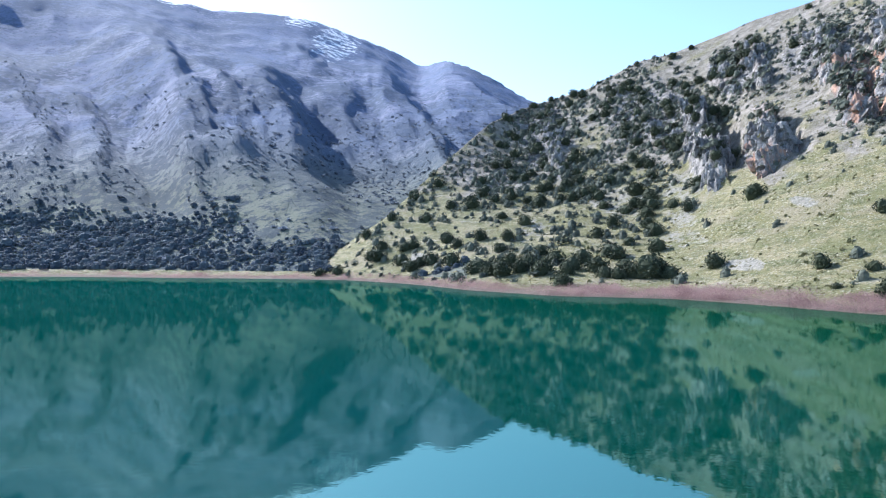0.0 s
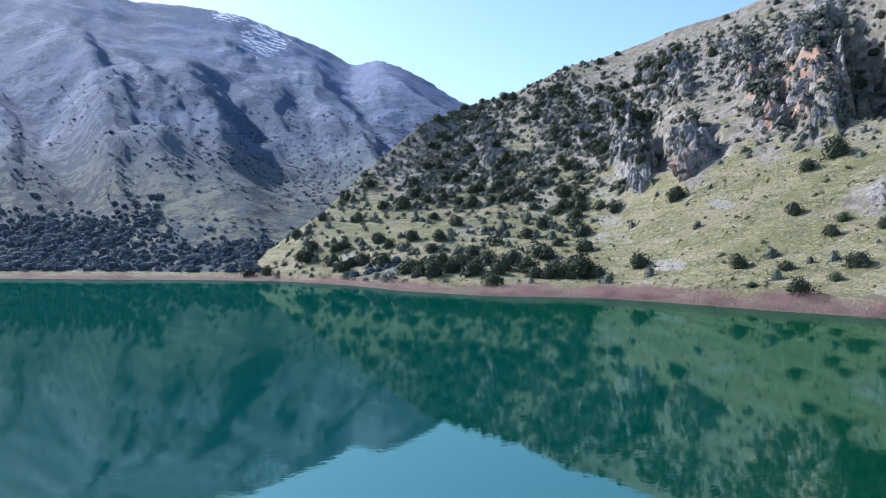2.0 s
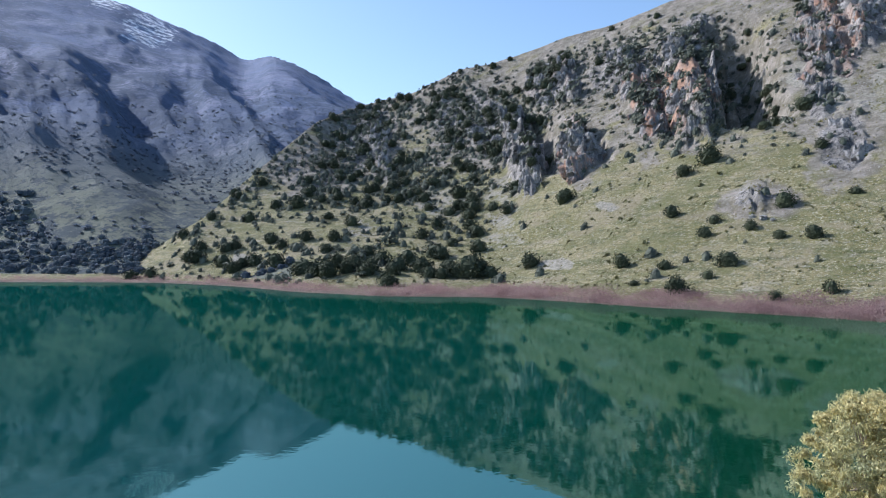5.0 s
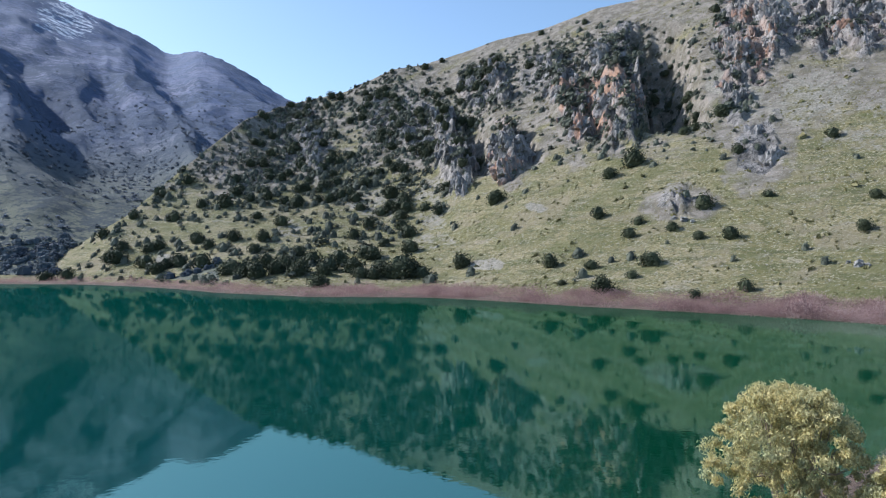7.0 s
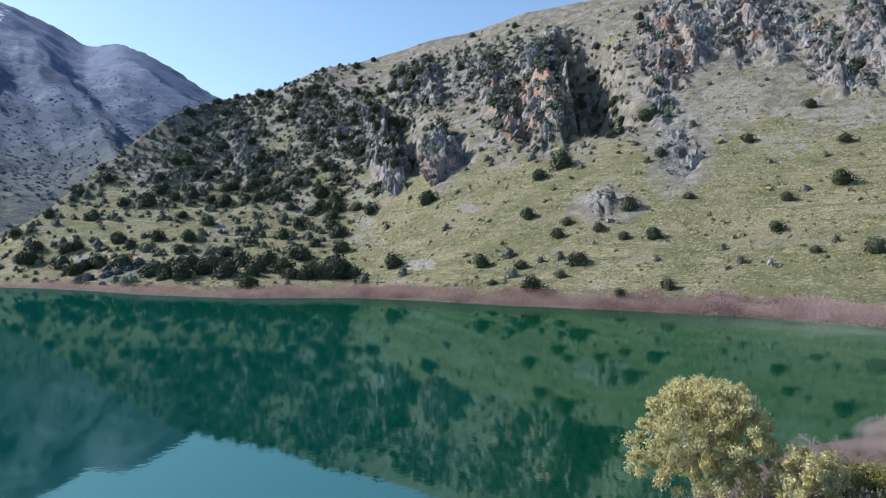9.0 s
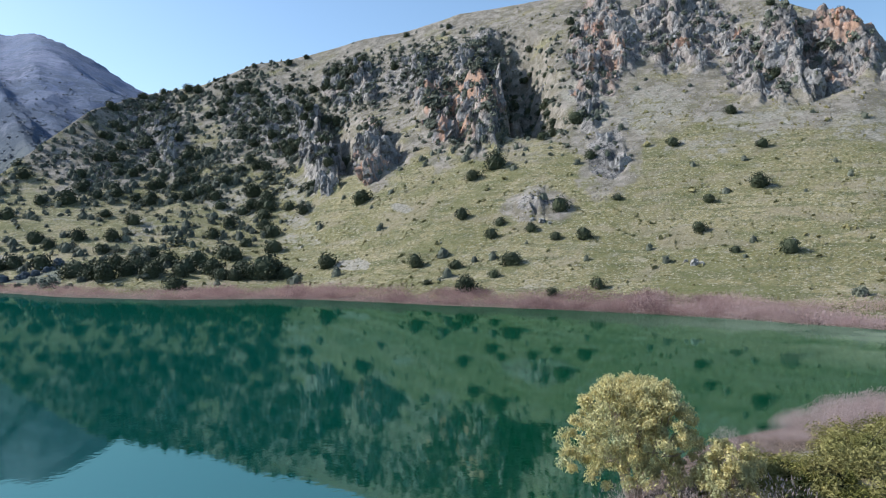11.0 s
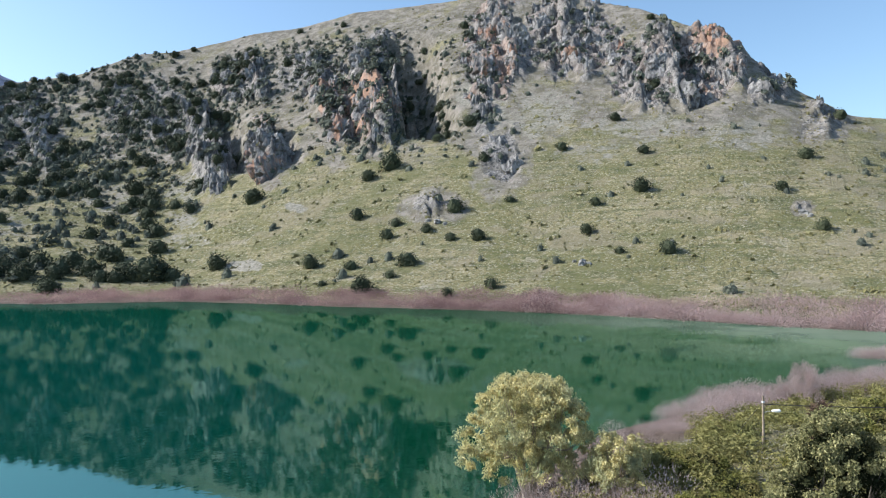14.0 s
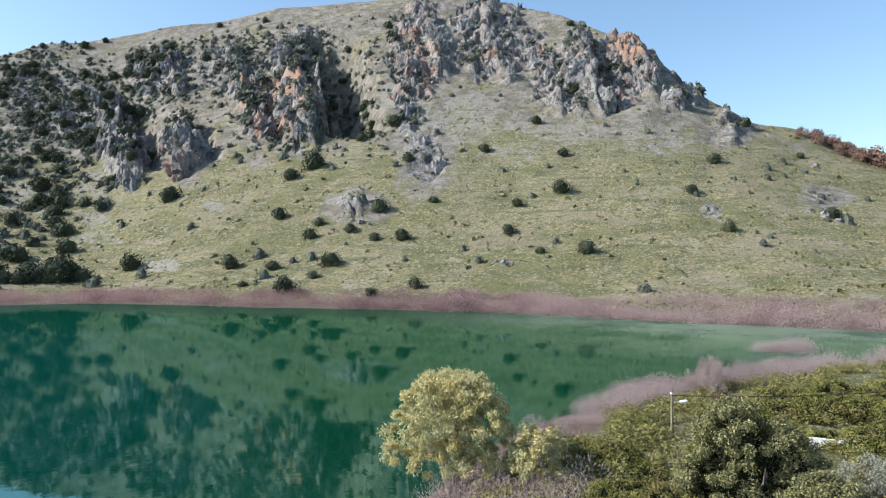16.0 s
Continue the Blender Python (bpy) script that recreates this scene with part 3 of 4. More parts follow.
def core(rng, width, height, base, rows=7, cols=12):
    """The dense inside of a crown: a lumpy low dome."""
    vs, fs = [], []
    for i in range(rows):
        t = max(i - 1, 0) / (rows - 2) * math.pi * 0.5
        drop = 0.1 * height if i == 0 else 0.0
        for k in range(cols):
            a = 2 * math.pi * k / cols
            q = rng.uniform(0.88, 1.06) * (0.92 if i == 0 else 1.0)
            vs.append((math.cos(a) * math.cos(t) * width / 2 * q, math.sin(a) * math.cos(t) * width / 2 * q, base - drop + height * math.sin(t) * q))
    for i in range(rows - 1):
        for k in range(cols):
            fs.append((i * cols + k, i * cols + (k + 1) % cols, (i + 1) * cols + (k + 1) % cols, (i + 1) * cols + k))
    return np.array(vs), np.array(fs)


def clumps(rng, centres, sizes, per, leaf, long, droop, loose=0.45):
    """Sprays gathered in clumps, each clump a loose hanging tuft."""
    n = len(centres) * per
    d = rng.normal(0, 1, (n, 3))
    d /= np.linalg.norm(d, axis=1)[:, None]
    d *= (rng.random(n) ** loose)[:, None]
    k = np.repeat(np.arange(len(centres)), per)
    q = centres[k] + d * sizes[k][:, None] * np.array([1, 1, 0.85])
    return leaves(rng, q, d * 0.6 + np.array([0, 0, 0.35]), leaf, long, droop)


def dome(rng, n, width, z0, z1, inner=0.25, skew=0.0, taper=0.0):
    """Centres over a domed crown between two heights, with some inside."""
    u = rng.uniform(0, 2 * math.pi, n)
    t = rng.random(n) ** 0.8
    rim = np.sqrt(np.clip(1 - (np.abs(t - 0.35) / 0.72) ** 2.2, 0, 1))
    k = np.where(rng.random(n) < inner, rng.uniform(0.15, 0.8, n), rng.uniform(0.85, 1.05, n))
    rad = width / 2 * rim * (1 - taper * t) * k * (1 + 0.17 * np.sin(3 * u + skew) + 0.1 * np.sin(5 * u + 2 * skew + 6 * t))
    return np.stack([rad * np.cos(u), rad * np.sin(u), z0 + (z1 - z0) * t], 1)


def lean_of(at):
    """The hillside's rise to the east and north at places."""
    def height(x, y):
        return hill(np.degrees(np.arctan2(x, y)), np.hypot(x, y))[0]
    x, y = at[:, 0], at[:, 1]
    gx, gy = (height(x + 4, y) - height(x - 4, y)) / 8, (height(x, y + 4) - height(x, y - 4)) / 8
    k = np.minimum(1, 0.65 / (np.hypot(gx, gy) + 1e-9))
    return np.stack([gx * k, gy * k], 1)


def scatter_mesh(name, variants, at, scale, turn, mat, sloping=False):
    """Many copies of small shapes joined in one mesh (uncountable stuff)."""
    lean = lean_of(at) if sloping else np.zeros((len(at), 2))
    vs, fs, n = [], [], 0
    for k, (v, f) in enumerate(variants):
        sel = np.arange(len(at)) % len(variants) == k
        p, s, a = at[sel], scale[sel], turn[sel]
        if not len(p):
            continue
        ca, sa = np.cos(a)[:, None], np.sin(a)[:, None]
        x = (v[None, :, 0] * ca - v[None, :, 1] * sa) * s[:, :1]
        y = (v[None, :, 0] * sa + v[None, :, 1] * ca) * s[:, :1]
        z = v[None, :, 2] * s[:, 1:2] + lean[sel][:, :1] * x + lean[sel][:, 1:] * y
        w = np.stack([x, y, z], -1) + p[:, None, :]
        ff = f[None] + (np.arange(len(p)) * len(v))[:, None, None] + n
        vs.append(w.reshape(-1, 3))
        fs.append(ff.reshape(-1, f.shape[1]))
        n += w.shape[0] * w.shape[1]
    return mesh_from(name, np.concatenate(vs), np.concatenate(fs), mat)


def spot(az, r):
    """World places on the ground at bearings and distances."""
    az, r = np.atleast_1d(np.asarray(az, float)), np.atleast_1d(np.asarray(r, float))
    z = relief(az, r)[0]
    return np.stack([r * np.sin(np.radians(az)), r * np.cos(np.radians(az)), z], 1)


# ---- ground and lake ----
def bearings():
    return np.concatenate([np.arange(-40, 84, 0.155), np.arange(84, 320.1, 2.0)])


def build_ground():
    az = bearings()
    az[-1] = 320.0
    a = np.where(az > 180, az - 360, az)
    rn, rs, rc = along(a, NEAR_SHORE), along(a, FAR_SHORE), along(a, HILL_CREST)
    rs = np.maximum(rs, rn + 6)
    rc = np.maximum(rc, rs + 250)
    rows = []
    for u in np.linspace(0, 1, 30, endpoint=False):
        rows.append(0.01 + (rn - 0.01) * u)
    for u in np.linspace(0, 1, 10, endpoint=False):
        rows.append(rn + (rs - rn) * u)
    for u in np.linspace(0, 1, 240, endpoint=False):
        rows.append(rs + (rc - rs) * u)
    for u in np.linspace(0, 1, 105):
        rows.append(rc + (4700 - rc) * u**1.35)
    r = np.array(rows)
    A = np.broadcast_to(a, r.shape)
    z, m, rust, far, halo, pale = relief(A, r)
    back = np.abs(A - 22) > 75
    z = np.where(back & (r > 300), np.minimum(z, 60), z)
    v = np.stack([r * np.sin(np.radians(A)), r * np.cos(np.radians(A)), z], -1).reshape(-1, 3)
    me = mesh_from("ground", v, grid_faces(*r.shape), GROUND, True)
    give(me, "crag", m)
    give(me, "rust", rust)
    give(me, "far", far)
    give(me, "halo", halo)
    give(me, "pale", pale)
    e, snow = (z - EYE_Z) / np.maximum(r, 1), 0.0 * z
    for a0, e0, wa, we in SNOW:
        snow = np.maximum(snow, 1 - smooth(0.3, 1.3, np.hypot((A - a0) / wa, (e - e0) / we)))
    give(me, "snow", snow * (far > 0.5))
    tagged(new("ground", me), "grassy limestone hillside and hazy mountain range round a lake", "hillside", kind="structure")


def build_water():
    az = np.arange(0, 360.1, 1.0)
    a = np.where(az > 180, az - 360, az)
    rs, rn = along(a, FAR_SHORE), along(a, NEAR_SHORE)
    rows = [3 + (rs + 10 - 3) * u for u in np.linspace(0, 1, 70)]
    r = np.array(rows)
    v = np.stack([r * np.sin(np.radians(az)), r * np.cos(np.radians(az)), 0 * r], -1).reshape(-1, 3)
    me = mesh_from("water", v, grid_faces(*r.shape), WATER, True)
    shallow = np.maximum(smooth(230, 8, rs - r) * smooth(-10, 40, a + 0 * r), np.maximum(0.75 * smooth(12, 42, a + 0 * r), 0.7 * smooth(40, 5, r - rn)))
    give(me, "shallow", shallow)
    # where the painted glare lies: along the far shore, towards the right
    give(me, "shore_glare", smooth(120, 5, rs - r) * smooth(36, 66, a + 0 * r))
    tagged(new("water", me), "still green-blue lake water mirroring the hills", "lake water", kind="structure")


build_ground()
build_water()

# ---- trees and scrub of the hillside ----
R1 = np.random.default_rng(11)


def trunk_mesh(name, rng, height, girth, stems, lean, mat):
    pieces = []
    for k in range(stems):
        a = 2 * math.pi * (k + rng.uniform(-0.3, 0.3)) / stems
        out = lean * height * rng.uniform(0.6, 1.2)
        top = np.array([math.cos(a) * out, math.sin(a) * out, height * rng.uniform(0.85, 1.1)])
        bend = rng.normal(0, 0.05 * height, 3)
        pts = [np.array([math.cos(a) * girth, math.sin(a) * girth, -0.6]), top * 0.3 + bend * 0.5, top * 0.65 + bend, top]
        pieces.append(tube(pts, [girth, girth * 0.75, girth * 0.5, girth * 0.15], 6))
        for j in range(3):
            b = a + rng.uniform(-1.4, 1.4)
            start = top * (0.4 + 0.18 * j) + bend
            end = start + np.array([math.cos(b), math.sin(b), 0.7]) * height * 0.33
            pieces.append(tube([start, (start + end) / 2 + rng.normal(0, 0.03 * height, 3), end], [girth * 0.4, girth * 0.28, girth * 0.08], 5))
    return mesh_from(name, *join(pieces), mat, True)


def oak_kind(rng):
    """A low evergreen oak, one metre wide, to be scaled."""
    v, f = crown(rng, 820, 0.98, 0.8, 0.02, 10, 0.041, 1.0, 0.0, 0.25)
    v, f = join([(v, f), core(rng, 0.56, 0.46, 0.08)])
    return mesh_from("crown", v, f, OAK), trunk_mesh("trunk", rng, 0.45, 0.03, 2, 0.25, BARK)


OAKS = [oak_kind(R1) for _ in range(7)]


def plant_oaks(rows, label, group):
    """Oaks at rows of bearing, distance and width, leaning with the slope."""
    az, d, w = np.array(rows, float).T
    at = spot(az, d)
    for p, (gx, gy), width in zip(at, lean_of(at), w):
        tree = new("oak_tree")
        k = R1.integers(0, len(OAKS))
        part("crown", OAKS[k][0], tree)
        part("trunk", OAKS[k][1], tree)
        tilt = Vector((0, 0, 1)).rotation_difference(Vector((-gx, -gy, 1))).to_matrix().to_4x4()
        size = Matrix.Diagonal((width * 1.25, width * R1.uniform(1.05, 1.25), width * R1.uniform(0.9, 1.2), 1))
        tree.matrix_world = Matrix.Translation((p[0], p[1], p[2] - 0.04 * width)) @ tilt @ pose(0, 0, 0, 0, 0, R1.uniform(0, 360)) @ size
        tagged(tree, label, "oak tree", group)


# ---- crags ----
def pillar(rng, sides, centre, radius, height):
    """The planes of one angular block: upright and slanting sides, a broken top and a foot."""
    turn = rng.uniform(0, 2 * math.pi) + np.arange(sides) * 2 * math.pi / sides + rng.normal(0, 0.25, sides)
    rows = [(math.cos(a), math.sin(a), rng.normal(0.1, 0.16), rng.uniform(0.78, 1.0) * radius) for a in turn]
    rows += [(rng.normal(0, 0.45), rng.normal(0, 0.45), 1.0, rng.uniform(0.8, 1.0) * height) for _ in range(2)] + [(0, 0, -1.0, height)]
    rows = np.array(rows)
    size = np.linalg.norm(rows[:, :3], axis=1)
    n = rows[:, :3] / size[:, None]
    return n, rows[:, 3] + n @ np.array(centre)


def crag_kind(rng, detail):
    """A broken limestone mass about one metre across: angular pillars of uneven height grown into one skin."""
    bm = bmesh.new()
    bmesh.ops.create_icosphere(bm, subdivisions=detail, radius=1.0)
    d = np.array([v.co.normalized()[:] for v in bm.verts])
    reach = np.full(len(d), 0.2)
    blocks = [pillar(rng, 7, (0, 0, -0.1), 0.33, 0.4)]
    for k in range(9):
        a = 2 * math.pi * k / 9 + rng.uniform(-0.3, 0.3)
        out = rng.uniform(0.16, 0.34)
        blocks.append(pillar(rng, 5, (math.cos(a) * out, math.sin(a) * out, rng.uniform(-0.25, 0.15)), rng.uniform(0.1, 0.2), rng.uniform(0.22, 0.48)))
    for n, h in blocks:
        dot = d @ n.T
        t = h / np.where(np.abs(dot) < 1e-4, 1e-4, dot)
        leave = np.where(dot > 0, t, 9).min(1)
        enter = np.where(dot < 0, t, -9).max(1)
        reach = np.where((leave > enter) & (leave > reach), leave, reach)
    o = Vector(rng.uniform(0, 60, 3))
    for v, k in zip(bm.verts, reach):
        p = v.co.normalized() * min(float(k), 0.8)
        c, near_q = noise.voronoi(Vector((p.x * 8, p.y * 8, p.z * 4)) + o)
        k = 0.10 * noise.cell(near_q[0] * 9.7) - 0.10 * max(0.0, 1 - (c[1] - c[0]) / 0.15) + 0.09 * noise.noise(p * 6 + o)
        v.co = p * (1 + k)
    me = bpy.data.meshes.new("crag")
    bm.to_mesh(me)
    bm.free()
    return me


def build_crags():
    rng = np.random.default_rng(5)
    grey, rusty = [], []
    for detail in (4, 4, 4, 4, 4, 4, 4):
        me = crag_kind(rng, detail)
        me.materials.append(CRAG)
        grey.append(me)
        other = me.copy()
        other.materials.clear()
        other.materials.append(RUSTY_CRAG)
        rusty.append(other)
    az = rng.uniform(6, 70, 60000)
    r = np.sqrt(rng.uniform(330**2, 1000**2, 60000))
    z, m, rust, far, halo, pale = relief(az, r)
    k = np.where(rng.random(60000) < smooth(0.45, 0.8, m))[0]
    placed = []
    for i in k:
        x, y = r[i] * math.sin(radians(az[i])), r[i] * math.cos(radians(az[i]))
        w = (9 + 22 * rng.random() ** 2.2) * (0.55 + 0.6 * m[i])
        if any((x - a) ** 2 + (y - b) ** 2 < (0.36 * (w + c)) ** 2 for a, b, c in placed):
            continue
        placed.append((x, y, w))
        if r[i] > 0.9 * along(az[i : i + 1], HILL_CREST)[0]:
            w *= 0.7
        big = w > 17
        j = rng.integers(0, 3) if big else rng.integers(3, 7)
        ob = new("crag", (rusty if rust[i] > 0.3 * rng.random() + 0.12 else grey)[j])
        face = math.degrees(math.atan2(-y, -x))
        ob.matrix_world = Matrix.Translation((x, y, z[i] - 0.12 * w)) @ pose(0, 0, 0, 0, 0, face) @ pose(0, 0, 0, rng.uniform(-14, 14), -12 + rng.uniform(-10, 10), rng.uniform(-35, 35)) @ Matrix.Diagonal((w * 0.8, w * rng.uniform(0.75, 1.2), w * rng.uniform(1.0, 1.5), 1))
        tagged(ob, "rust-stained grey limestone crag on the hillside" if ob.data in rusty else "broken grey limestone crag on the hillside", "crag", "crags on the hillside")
        if len(placed) >= 290:
            break


build_crags()

# bearing, distance, width
LONE_OAKS = [
    (23.87, 560, 17.9),
    (32.03, 465, 11.2),
    (35.02, 443, 8.9),
    (34.44, 426, 9.5),
    (36.12, 379, 12.7),
    (41.79, 400, 10.9),
    (39.84, 446, 14.3),
    (37.57, 423, 8.8),
    (39.51, 407, 8.1),
    (42.83, 331, 7.9),
    (32.35, 346, 12.7),
    (31.49, 387, 8.0),
    (28.29, 405, 11.7),
    (34.56, 363, 7.0),
    (16.90, 577, 15.7),
    (16.97, 534, 15.4),
    (16.25, 467, 24.7),
    (13.85, 528, 19.4),
    (17.87, 462, 14.8),
    (32.82, 525, 12.6),
    (34.81, 535, 19.3),
    (38.41, 567, 10.0),
    (42.27, 519, 10.0),
    (48.46, 525, 10.9),
    (52.60, 574, 11.9),
    (54.55, 451, 12.5),
    (51.08, 435, 8.4),
    (50.39, 395, 8.8),
    (56.65, 359, 10.3),
    (64.52, 452, 9.4),
    (67.23, 394, 7.6),
]
UPPER_OAKS = [
    (66.02, 519, 12.5),
    (54.78, 512, 9.0),
    (73.89, 441, 10.6),
    (71.94, 580, 7.4),
    (15.40, 692, 18.8),
    (39.32, 613, 16.7),
    (41.14, 588, 16.9),
    (44.32, 449, 7.2),
    (39.27, 324, 6.2),
    (52.96, 361, 5.8),
    (30.91, 915, 11.7),
    (21.67, 912, 16.1),
    (18.10, 995, 14.3),
    (19.46, 995, 9.6),
    (15.43, 1014, 9.7),
    (27.51, 946, 10.6),
    (55.26, 782, 11.3),
    (40.71, 812, 13.0),
    (29.13, 368, 5.3),
    (68.19, 627, 13.0),
]
SHORE_OAKS = [
    (-0.87, 602, 18.3),
    (0.83, 576, 17.5),
    (2.96, 522, 21.7),
    (4.76, 494, 18.2),
    (7.01, 514, 18.9),
    (9.11, 520, 17.5),
    (11.25, 511, 17.2),
    (13.22, 531, 17.8),
    (2.39, 734, 21.1),
    (1.22, 630, 12.6),
    (4.78, 688, 12.1),
    (15.23, 699, 15.7),
    (5.57, 527, 15.2),
    (14.77, 560, 11.2),
    (-3.23, 626, 18.0),
    (-5.15, 656, 17.8),
    (7.84, 482, 15.4),
    (9.96, 483, 13.9),
    (15.3, 468, 17.0),
    (17.2, 471, 14.0),
    (14.6, 480, 17.5),
    (12.3, 487, 17.0),
    (12.9, 470, 13.0),
    (10.4, 494, 16.0),
    (8.2, 494, 15.0),
    (13.9, 466, 12.0),
    (6.2, 499, 14.0),
    (3.8, 505, 15.0),
    (16.6, 486, 15.0),
]
plant_oaks(LONE_OAKS, "dark evergreen oak standing alone on the grassy slope", "oaks on the slope")
plant_oaks(UPPER_OAKS, "dark round evergreen oak among rocks on the slope", "oaks on the slope")
plant_oaks(SHORE_OAKS, "dark dense evergreen oak above the shore thicket", "oaks above the shore")


def sow(n, az0, az1, r0, r1, chance, rng):
    """Random places on the hill, kept by a chance that depends on bearing, sight slope and rock."""
    az = rng.uniform(az0, az1, n)
    r = np.sqrt(rng.uniform(r0**2, r1**2, n))
    z, m, rust, far, halo, pale = relief(az, r)
    s = hill(az, r)[1]
    x, y = r * np.sin(np.radians(az)), r * np.cos(np.radians(az))
    keep = rng.random(n) < chance(az, (z - EYE_Z) / r, m, s, x, y, far, r)
    return az[keep], r[keep], np.stack([x, y, z], 1)[keep], m[keep]


def scrub_chance(az, e, m, s, x, y, far, r):
    patch = smooth(0.36, 0.56, fbm(x / 55, y / 55, 3, 61))
    west = 1 - smooth(19.5, 25.5, az - 40 * (e - 0.15))
    low = 1 - 0.75 * smooth(0.02, -0.02, e) * smooth(12, 18, az)
    high = smooth(0.02, 0.09, e)
    thick = west * (0.06 + 0.26 * high + (0.25 + 0.45 * high) * patch) * low
    rocky = smooth(0.3, 0.7, m) * (0.75 - 0.3 * smooth(39, 42, az)) + smooth(0.10, 0.16, e) * smooth(46, 37, az) * 0.8 * patch
    band = smooth(0.20, 0.23, e) * smooth(0.325, 0.295, e) * smooth(22, 27, az) * smooth(40, 37, az) * (0.5 + 0.5 * patch)
    rocky = np.maximum(np.maximum(rocky, band), 0.9 * smooth(10, 24, gullies(az, (hill(az, r)[0] - EYE_Z) / r)))
    thin = 0.022 + 0.05 * smooth(0.5, 0.6, fbm(x / 40, y / 40, 3, 66))
    bald = 1 - 0.9 * smooth(0.9, 0.96, s) * smooth(14, 19, az)
    bald = bald * (1 - 0.9 * smooth(3.2, 1.6, np.abs(az - 19.3)) * smooth(0.035, 0.02, np.abs(e - 0.25)))
    return np.clip(np.maximum(np.maximum(thick, rocky), thin) * bald, 0, 1) * (s > 0.05) * (s < 1.0) * (far < 0.5)


az, r, at, rock = sow(12000, -10, 80, 300, 1060, scrub_chance, R1)
width = R1.gamma(3.2, 1.25, len(at)) * np.where(az < 24, 1.75, 1.0) + 1.6
big = np.argsort(-width)[:190]
plant_oaks(np.stack([az[big], r[big], np.minimum(width[big], 15.0)], 1), "dark evergreen oak in the scrub of the hillside", "oaks in the scrub")
rest = np.setdiff1d(np.arange(len(at)), big)
kinds = [join([crown(R1, 66, 0.98, 0.8, 0.0, 7, 0.092, 1.0, 0.0, 0.1), core(R1, 0.62, 0.5, 0.02, 5, 8)]) for _ in range(8)]
sc = np.stack([width[rest], width[rest] * R1.uniform(0.7, 1.1, len(rest))], 1)
kinds_scrub = [join([crown(R1, 30, 0.98, 0.75, 0.0, 6, 0.12, 1.0, 0.0, 0.1), core(R1, 0.66, 0.5, 0.0, 4, 7)]) for _ in range(6)]
me = scatter_mesh("hillside_scrub", kinds, at[rest], sc, R1.uniform(0, 6.28, len(rest)), SCRUB, True)
tagged(new("hillside_scrub", me), "dark evergreen scrub scattered over the rocky hillside", "scrub", kind="stuff")


def maquis_chance(az, e, m, s, x, y, far, r):
    west = 1 - smooth(18.0, 25.0, az - 40 * (e - 0.15))
    upper = smooth(0.03, 0.11, e + 0.10 * (fbm(x / 80, y / 80, 3, 64) - 0.5))
    patch = smooth(0.34, 0.5, fbm(x / 45, y / 45, 3, 63))
    among = smooth(0.13, 0.17, e) * smooth(0.31, 0.28, e) * smooth(42, 36, az) * 0.9
    among = np.maximum(among, (0.55 - 0.3 * smooth(39, 42, az)) * smooth(0.35, 0.7, m) * smooth(0.16, 0.19, e))
    bald = 1 - 0.9 * smooth(0.9, 0.96, s) * smooth(14, 19, az)
    return np.maximum(west * (0.17 + 0.46 * upper), among) * (0.12 + 0.88 * patch) * bald * (s > 0.06) * (s < 1.0) * (far < 0.5)


az, r, at, rock = sow(14000, -8, 66, 420, 1060, maquis_chance, R1)
kinds = [crown(R1, 34, 0.95, 0.8, 0.0, 6, 0.17, 1.0, 0.0, 0.45) for _ in range(8)]
w = (R1.gamma(3.0, 1.15, len(at)) + 2.6) * (1 + 0.6 * rock)
at[:, 2] += 3.0 * rock
me = scatter_mesh("maquis", kinds, at, np.stack([w, w * R1.uniform(0.6, 1.0, len(at))], 1), R1.uniform(0, 6.28, len(at)), SCRUB, True)
tagged(new("maquis", me), "dense dark maquis between grey rocks on the upper slope", "scrub", kind="stuff")


def tuft_chance(az, e, m, s, x, y, far, r):
    return (s > 0.03) * (s < 1) * (far < 0.5) * (0.35 + 0.65 * smooth(0.4, 0.6, fbm(x / 18, y / 18, 3, 71))) * np.where(m > 0.5, 0.25, 1.0)


az, r, at, rock = sow(46000, 4, 80, 262, 900, tuft_chance, R1)
kinds = [crown(R1, 8, 1.0, 0.42, 0.0, 4, 0.3, 1.0, 0.0, 0.2) for _ in range(6)]
w = R1.gamma(1.1, 0.62, len(at)) + 0.4
me = scatter_mesh("grass_tufts", kinds, at, np.stack([w, w], 1), R1.uniform(0, 6.28, len(at)), TUFT, True)
tagged(new("grass_tufts", me), "low dry grass and thorn tufts over the slope", "grass", kind="stuff")


def heath_chance(az, e, m, s, x, y, far, r):
    grove = smooth(0.46, 0.6, fbm(x / 170, y / 170, 4, 81))
    foot = smooth(0.055, 0.01, e) * (0.25 + 0.75 * smooth(0.42, 0.55, fbm(x / 110, y / 110, 3, 83))) * np.interp(az, [-34, -20, -12, 9], [0.9, 0.85, 0.5, 0.6])
    flank_shade = np.clip(far - 1, 0, 1)
    return (far > 0.5) * np.clip((0.012 + 0.14 * grove + 0.2 * flank_shade) * smooth(0.27, 0.08, e) + foot, 0, 1) * (r < 2700)


def foot_chance(az, e, m, s, x, y, far, r):
    open_ = smooth(0.40, 0.52, fbm(x / 70, y / 70, 3, 85))
    e = e + 0.07 * (fbm(x / 120, y / 120, 4, 87) - 0.5)
    belt = smooth(0.03, -0.005, e) + np.interp(az, [-34, -18, -15, 9], [0.85, 0.7, 0.0, 0.0]) * smooth(0.075, 0.02, e)
    return (far > 0.5) * np.clip(belt, 0, 1) * (0.35 + 0.65 * open_)


